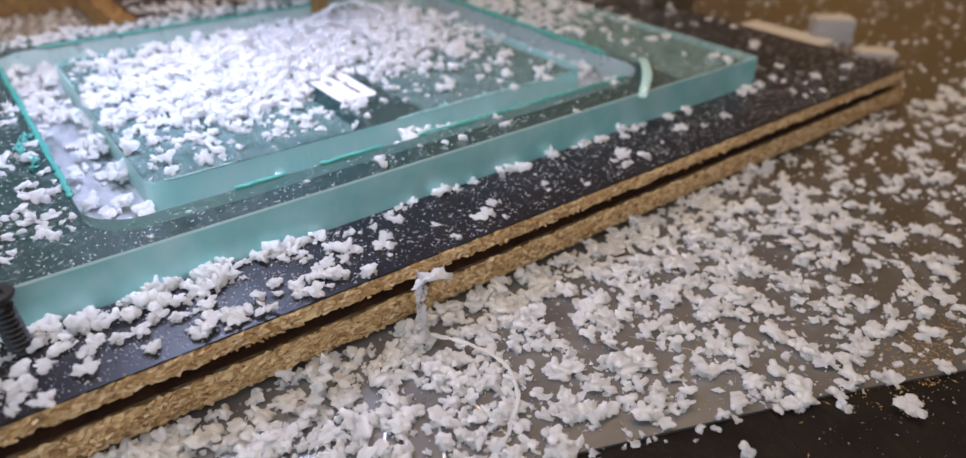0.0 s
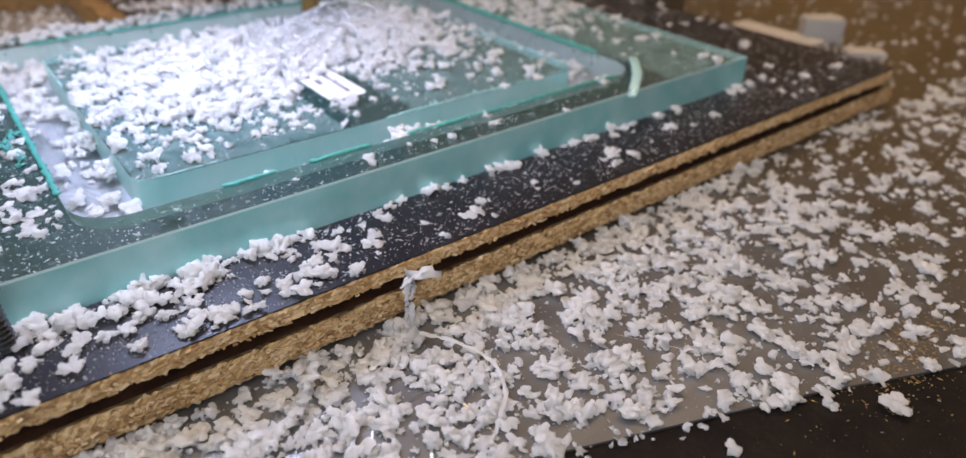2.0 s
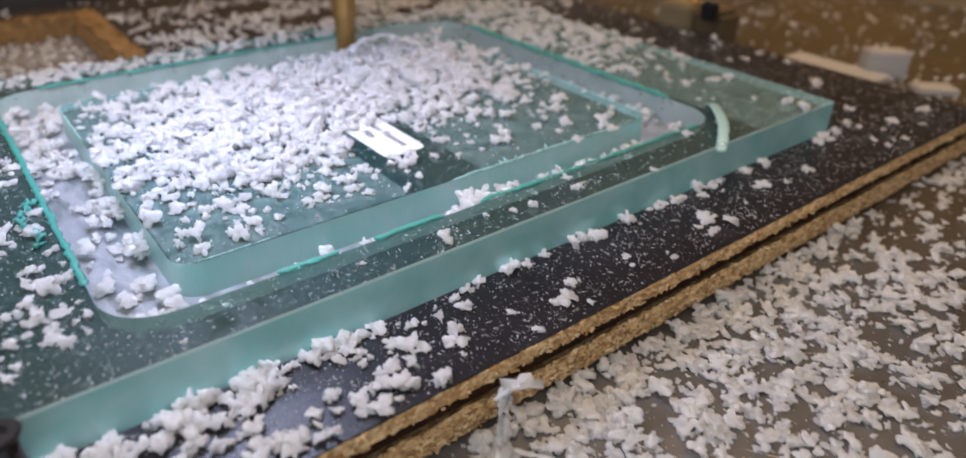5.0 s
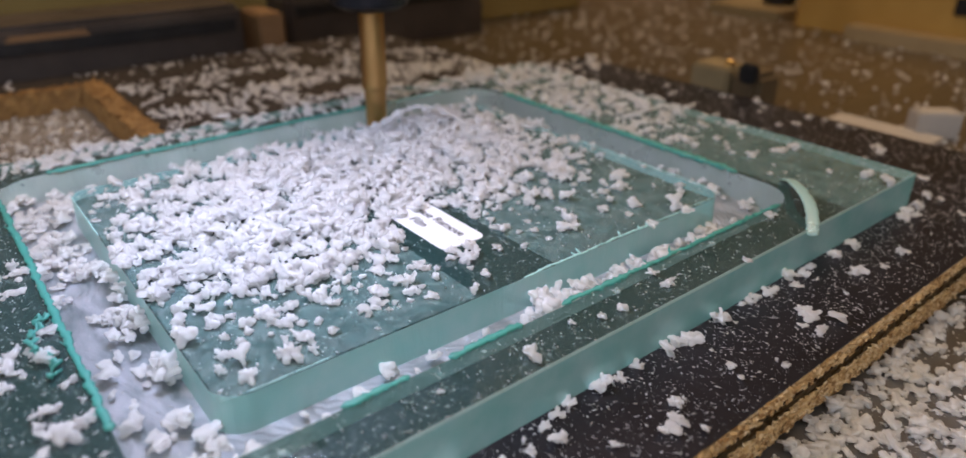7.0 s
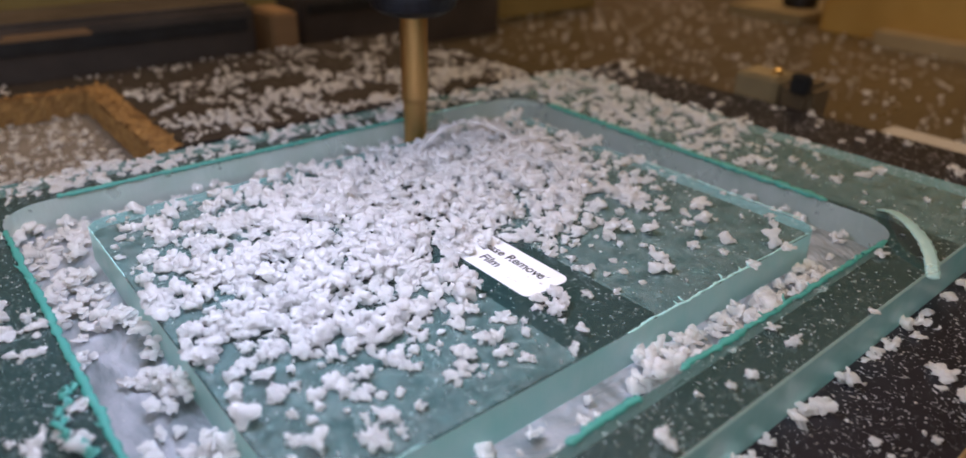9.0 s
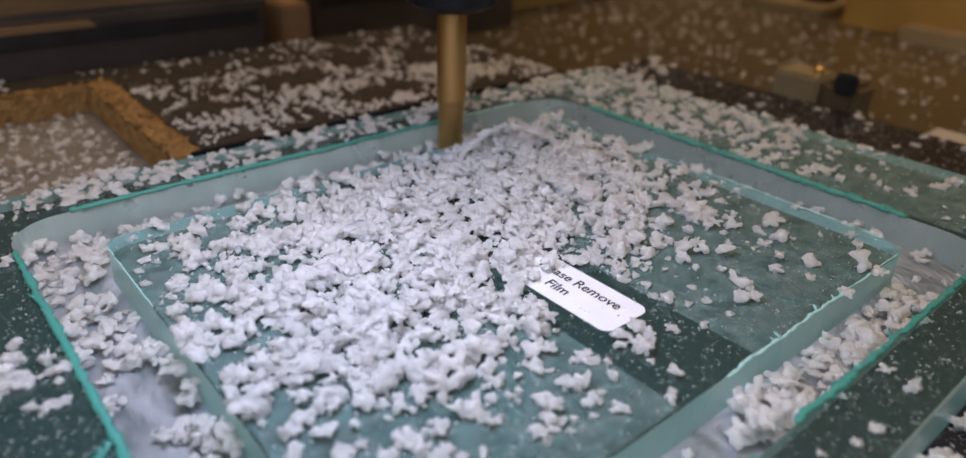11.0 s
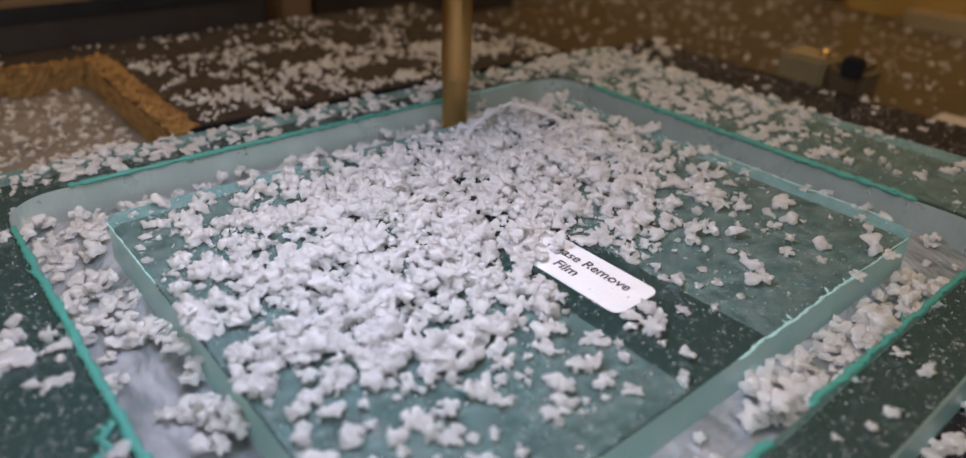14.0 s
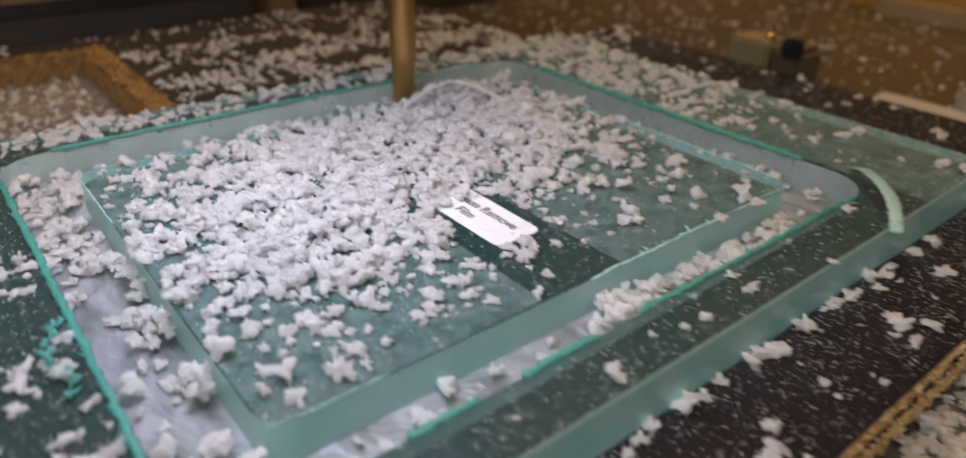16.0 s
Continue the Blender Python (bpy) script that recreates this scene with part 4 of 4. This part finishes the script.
LOOSE_BED = [(0.1055, 0.0486, 20), (0.1089, 0.0426, 17), (0.1194, 0.0432, 21), (0.1384, 0.0410, 24), (0.1474, 0.0440, 24), (0.1481, 0.0494, 16), (0.0976, 0.0435, 21), (0.0882, 0.0479, 15),
             (0.0837, 0.0469, 12), (0.0757, 0.0529, 14), (0.0853, 0.0568, 12), (0.0928, 0.0486, 16), (0.0921, 0.0450, 13), (0.0893, 0.0527, 13), (0.0955, 0.0548, 14), (0.0791, 0.0523, 9),
             (0.1200, 0.0323, 18), (0.1024, 0.0640, 17), (0.0967, 0.0752, 17), (0.1129, 0.0709, 17)]
LUMP_MESHES = []


for w, f in fluff_shapes(20, (12, 22), 5, 0.62, 40, 0.01):
    w[:, 2] -= w[:, 2].min() + 0.04
    me = bpy.data.meshes.new("acrylic_shaving")
    me.from_pydata([tuple(p) for p in w], [], [tuple(q) for q in f.tolist()])
    me.polygons.foreach_set("use_smooth", [True] * len(me.polygons))
    me.materials.append(CHIP)
    LUMP_MESHES.append(me)
for rows, z, where in ((LOOSE_SLAB, SLAB_Z, "on the clear slab"), (LOOSE_BOARD, BOARD_Z, "on the black board"), (LOOSE_BED, BED_Z, "on the grey bed"),
                       ([(0.1065, 0.0312, 26), (0.1263, 0.0196, 16)], BED_Z - 0.0005, "on the dark table")):
    for k, (x, y, r) in enumerate(rows):
        ob = new("acrylic_shaving", LUMP_MESHES[rng.integers(len(LUMP_MESHES))])
        ob.matrix_basis = pose(x, y, z - 0.00003, 0, 0, rng.uniform(0, 360)) @ Matrix.Diagonal((r * 1e-4, r * 1e-4, r * 1e-4, 1))
        tagged(ob, "large fluffy white acrylic shaving " + where, "shaving", "large loose shavings")

# the tall clump in the front groove
pts = [(0.0800 + rng.normal(0, 0.0016), 0.1238 + rng.normal(0, 0.0010), FLOOR_Z + 0.0016 * k / 6) for k in range(14)]
spread("shaving_clump", "tall clump of white acrylic shavings in the groove", "shavings", pts, sizes_of(len(pts), 0.0013, 0.0022), SHAPES, CHIP)


# shavings that have slid off the raised middle into the groove beside it
def slide(x0, y0, x1, y1, n, wide, label):
    rows = []
    for k in range(n):
        f = rng.uniform()
        x, y = x0 + (x1 - x0) * f + rng.normal(0, wide), y0 + (y1 - y0) * f + rng.normal(0, wide)
        x = min(x, PX0 - 0.0008) if x < PX0 else max(x, PX0 + 0.0006)
        rows.append((x, y, SLAB_Z + 0.0002 if x > PX0 else FLOOR_Z + 0.0030 * max(1 - (PX0 - x) / 0.0045, 0) * rng.uniform(0.3, 1)))
    spread("shaving_clump", label, "shavings", rows, sizes_of(n, 0.0006, 0.0017, 1.2), SHAPES, CHIP)


slide(0.0262, 0.1665, 0.0335, 0.1570, 46, 0.0009, "clump of white shavings slid off into the groove")
slide(0.0275, 0.1490, 0.0305, 0.1450, 24, 0.0010, "small clump of white shavings in the groove's bend")
slide(0.0285, 0.1860, 0.0325, 0.1700, 34, 0.0012, "white shavings spilt over the edge into the groove")

# shavings that cling to the raw edge and lie along its foot
pts = [(rng.uniform(0.01, 0.16), 0.0914 - rng.uniform(0, 0.0020), BED_Z) for _ in range(150)]
spread("acrylic_shavings", "white acrylic shavings along the foot of the board", "shavings", pts, sizes_of(len(pts), 0.0007, 0.0018), SHAPES, CHIP)

# shavings drifted against the foot of the slab
pts = sample(190, -0.005, SX1, 0.1040, 0.1092, lambda x, y: (1 if y > 0.1076 else 0.5 if x < 0.04 else 0.08) * (clumped(x, y, 140, -0.1, 3) if x < 0.05 else 0.24 * clumped(x, y, 160, 0.0, 3)))
spread("acrylic_shavings", "white acrylic shavings drifted against the slab's foot", "shavings", [(x, y, BOARD_Z) for x, y in pts], sizes_of(len(pts), 0.0005, 0.0019, 1.4), SHAPES, CHIP)


# fine dust
def dust(n, x0, x1, y0, y1, z, lo, hi, label, weight=None):
    p = sample(n, x0, x1, y0, y1, weight)
    spread("acrylic_dust", label, "dust", [(x, y, z) for x, y in p], sizes_of(n, lo, hi, 2.5), DUST, CHIP)


def on_rim(x, y):
    return 0 if OX0 - 0.0004 < x < OX1 + 0.0004 and OY0 - 0.0004 < y < OY1 + 0.0004 else (1 if y < OY0 else 0.55)


dust(5200, SX0, SX1, SY0, SY1, SLAB_Z, 0.00007, 0.00034, "fine white dust on the slab's rim", on_rim)
dust(2600, PX0, PX1, PY0, PY1, SLAB_Z + 0.0001, 0.00006, 0.00030, "fine white dust on the slab's middle")
dust(900, OX0 + 0.0005, OX1 - 0.0005, OY0 + 0.0005, OY1 - 0.0005, FLOOR_Z, 0.00008, 0.00035, "fine white dust in the groove", lambda x, y: 1 if in_ring(x, y) else 0)
dust(6500, -0.01, BX1 - 0.001, 0.0930, 0.1096, BOARD_Z, 0.00007, 0.00036, "fine white dust on the board's front", lambda x, y: 0.45 + 0.55 * clumped(x, y, 150))
dust(4600, SX1 + 0.0005, BX1 - 0.001, 0.110, 0.24, BOARD_Z, 0.00008, 0.00042, "fine white dust on the board's end")
dust(3000, 0.02, 0.24, 0.03, 0.0918, BED_Z, 0.00007, 0.00040, "fine white dust on the bed", lambda x, y: 1 if y > 0.0805 - 0.384 * x else 0)
dust(700, 0.04, 0.22, -0.02, 0.074, BED_Z - 0.0005, 0.00006, 0.00030, "fine pale dust on the dark table", lambda x, y: 1 if y < 0.0769 - 0.384 * x else 0)
dust(1800, -0.02, 0.0195, 0.112, 0.236, SLAB_Z, 0.00008, 0.00040, "fine white dust on the slab's end")

# sawdust on the bed and the dark table
p = [(0.1204 + rng.normal(0, 0.009), 0.0361 + rng.normal(0, 0.0035)) for _ in range(650)] + sample(260, 0.04, 0.22, -0.02, 0.075, lambda x, y: 1 if y < 0.0769 - 0.384 * x else 0)
spread("sawdust", "golden brown sawdust on bed and table", "sawdust", [(x, y, BED_Z if y > 0.0784 - 0.384 * x else BED_Z - 0.0005) for x, y in p], sizes_of(len(p), 0.00012, 0.00040, 1.6), DUST, GOLDDUST)


# torn strands
def strand(name, controls, radius, mat, label, category="strand", flat=0.6, wobble=0.00012, seed=1, rough=0.35):
    return tagged(part(name, tube(curve_points(controls, 10, wobble, seed), radius, 9, flat, seed, rough), mat, smooth=True), label, category)


def torn_hank(paths, label, seed):
    """Several fine strands torn off together, with fluff along them."""
    hank = tagged(empty("acrylic_strand"), label, "strand")
    for k, controls in enumerate(paths):
        part("fibre", tube(curve_points(controls, 9, 0.00012, seed + k), 0.00042, 6, 0.55, seed + k, 0.45), CHIP, hank, smooth=True)
    return hank


def tuft(parent, x, y, z, size, stretch, tilt, turn, seed):
    """A flat torn shred that sticks to a strand."""
    w, f = fluff_shapes(1, (4, 8), 2, 0.5, seed)[0]
    m = pose(x, y, z, tilt, 0, turn)
    me = [m @ Vector((p[0] * size * stretch, p[1] * size, p[2] * size)) for p in w]
    mesh_object("shred", me, [tuple(q) for q in f.tolist()], CHIP, smooth=True, parent=parent)


HANK = torn_hank([[(0.0642, 0.0883, 0.0124), (0.0613, 0.0875, 0.0137), (0.0590, 0.0876, 0.0134), (0.0584, 0.0880, 0.0100), (0.0583, 0.0876, 0.0061), (0.0574, 0.0865, 0.0040), (0.0546, 0.0855, 0.0035)],
           [(0.0576, 0.0888, 0.0115), (0.0590, 0.0870, 0.0140), (0.0589, 0.0873, 0.0104), (0.0585, 0.0869, 0.0064), (0.0580, 0.0859, 0.0040), (0.0557, 0.0843, 0.0035)],
           [(0.0623, 0.0875, 0.0143), (0.0602, 0.0869, 0.0144), (0.0583, 0.0877, 0.0127), (0.0581, 0.0879, 0.0078), (0.0568, 0.0868, 0.0046), (0.0530, 0.0860, 0.0038)],
           [(0.0584, 0.0875, 0.0064), (0.0562, 0.0860, 0.0049), (0.0537, 0.0846, 0.0038), (0.0507, 0.0841, 0.0035)]],
          "torn white acrylic strand hanging from the board's edge", 21)
tuft(HANK, 0.0612, 0.0872, 0.0140, 0.0017, 1.7, 40, -25, 61)
tuft(HANK, 0.0582, 0.0878, 0.0124, 0.0014, 1.0, 55, 10, 62)
tuft(HANK, 0.0573, 0.0862, 0.0043, 0.0016, 1.2, 10, 30, 63)
tuft(HANK, 0.0545, 0.0850, 0.0038, 0.0017, 1.4, 5, 20, 64)
tuft(HANK, 0.0515, 0.0843, 0.0035, 0.0014, 1.3, 5, 40, 65)
strand("acrylic_thread", [(0.0585, 0.0865, 0.0040), (0.0623, 0.0807, 0.0040), (0.0643, 0.0739, 0.0039), (0.0623, 0.0676, 0.0035), (0.0575, 0.0632, 0.0032), (0.0526, 0.0603, 0.0031)], 0.00036, CHIP, "thin curved white acrylic thread on the bed", wobble=0.00004, seed=5)
strand("acrylic_strand", [(0.0414, 0.0879, 0.0071), (0.0410, 0.0857, 0.0066), (0.0383, 0.0843, 0.0052), (0.0364, 0.0821, 0.0042), (0.0333, 0.0807, 0.0035)], 0.0007, CHIP, "torn white acrylic strand on the bed", wobble=0.00025, seed=6)
strand("acrylic_strand", [(0.0915, 0.1976, 0.0230), (0.0985, 0.2015, 0.0248), (0.1065, 0.2042, 0.0260), (0.1130, 0.2035, 0.0258), (0.1172, 0.1970, 0.0242), (0.1155, 0.1890, 0.0228)], 0.00075, CHIP, "long arched white acrylic strand on the heap", wobble=0.0002, seed=7)
strand("acrylic_curl", [(0.0183, 0.1625, 0.0221), (0.0170, 0.1600, 0.0230), (0.0160, 0.1570, 0.0228), (0.0156, 0.1540, 0.0226), (0.0164, 0.1510, 0.0226), (0.0172, 0.1492, 0.0222), (0.0162, 0.1465, 0.0220)], 0.00036, BURR, "green melted acrylic curl on the slab", flat=0.7, wobble=0.0003, seed=8)
strand("acrylic_curl", [(0.1500, 0.1255, 0.0220), (0.1470, 0.1225, 0.0236), (0.1430, 0.1185, 0.0244), (0.1390, 0.1140, 0.0238), (0.1350, 0.1108, 0.0226), (0.1322, 0.1090, 0.0208)], 0.0012, RIBBON, "pale green acrylic ribbon over the slab's edge", flat=0.22, wobble=0.00003, seed=3, rough=0.08)
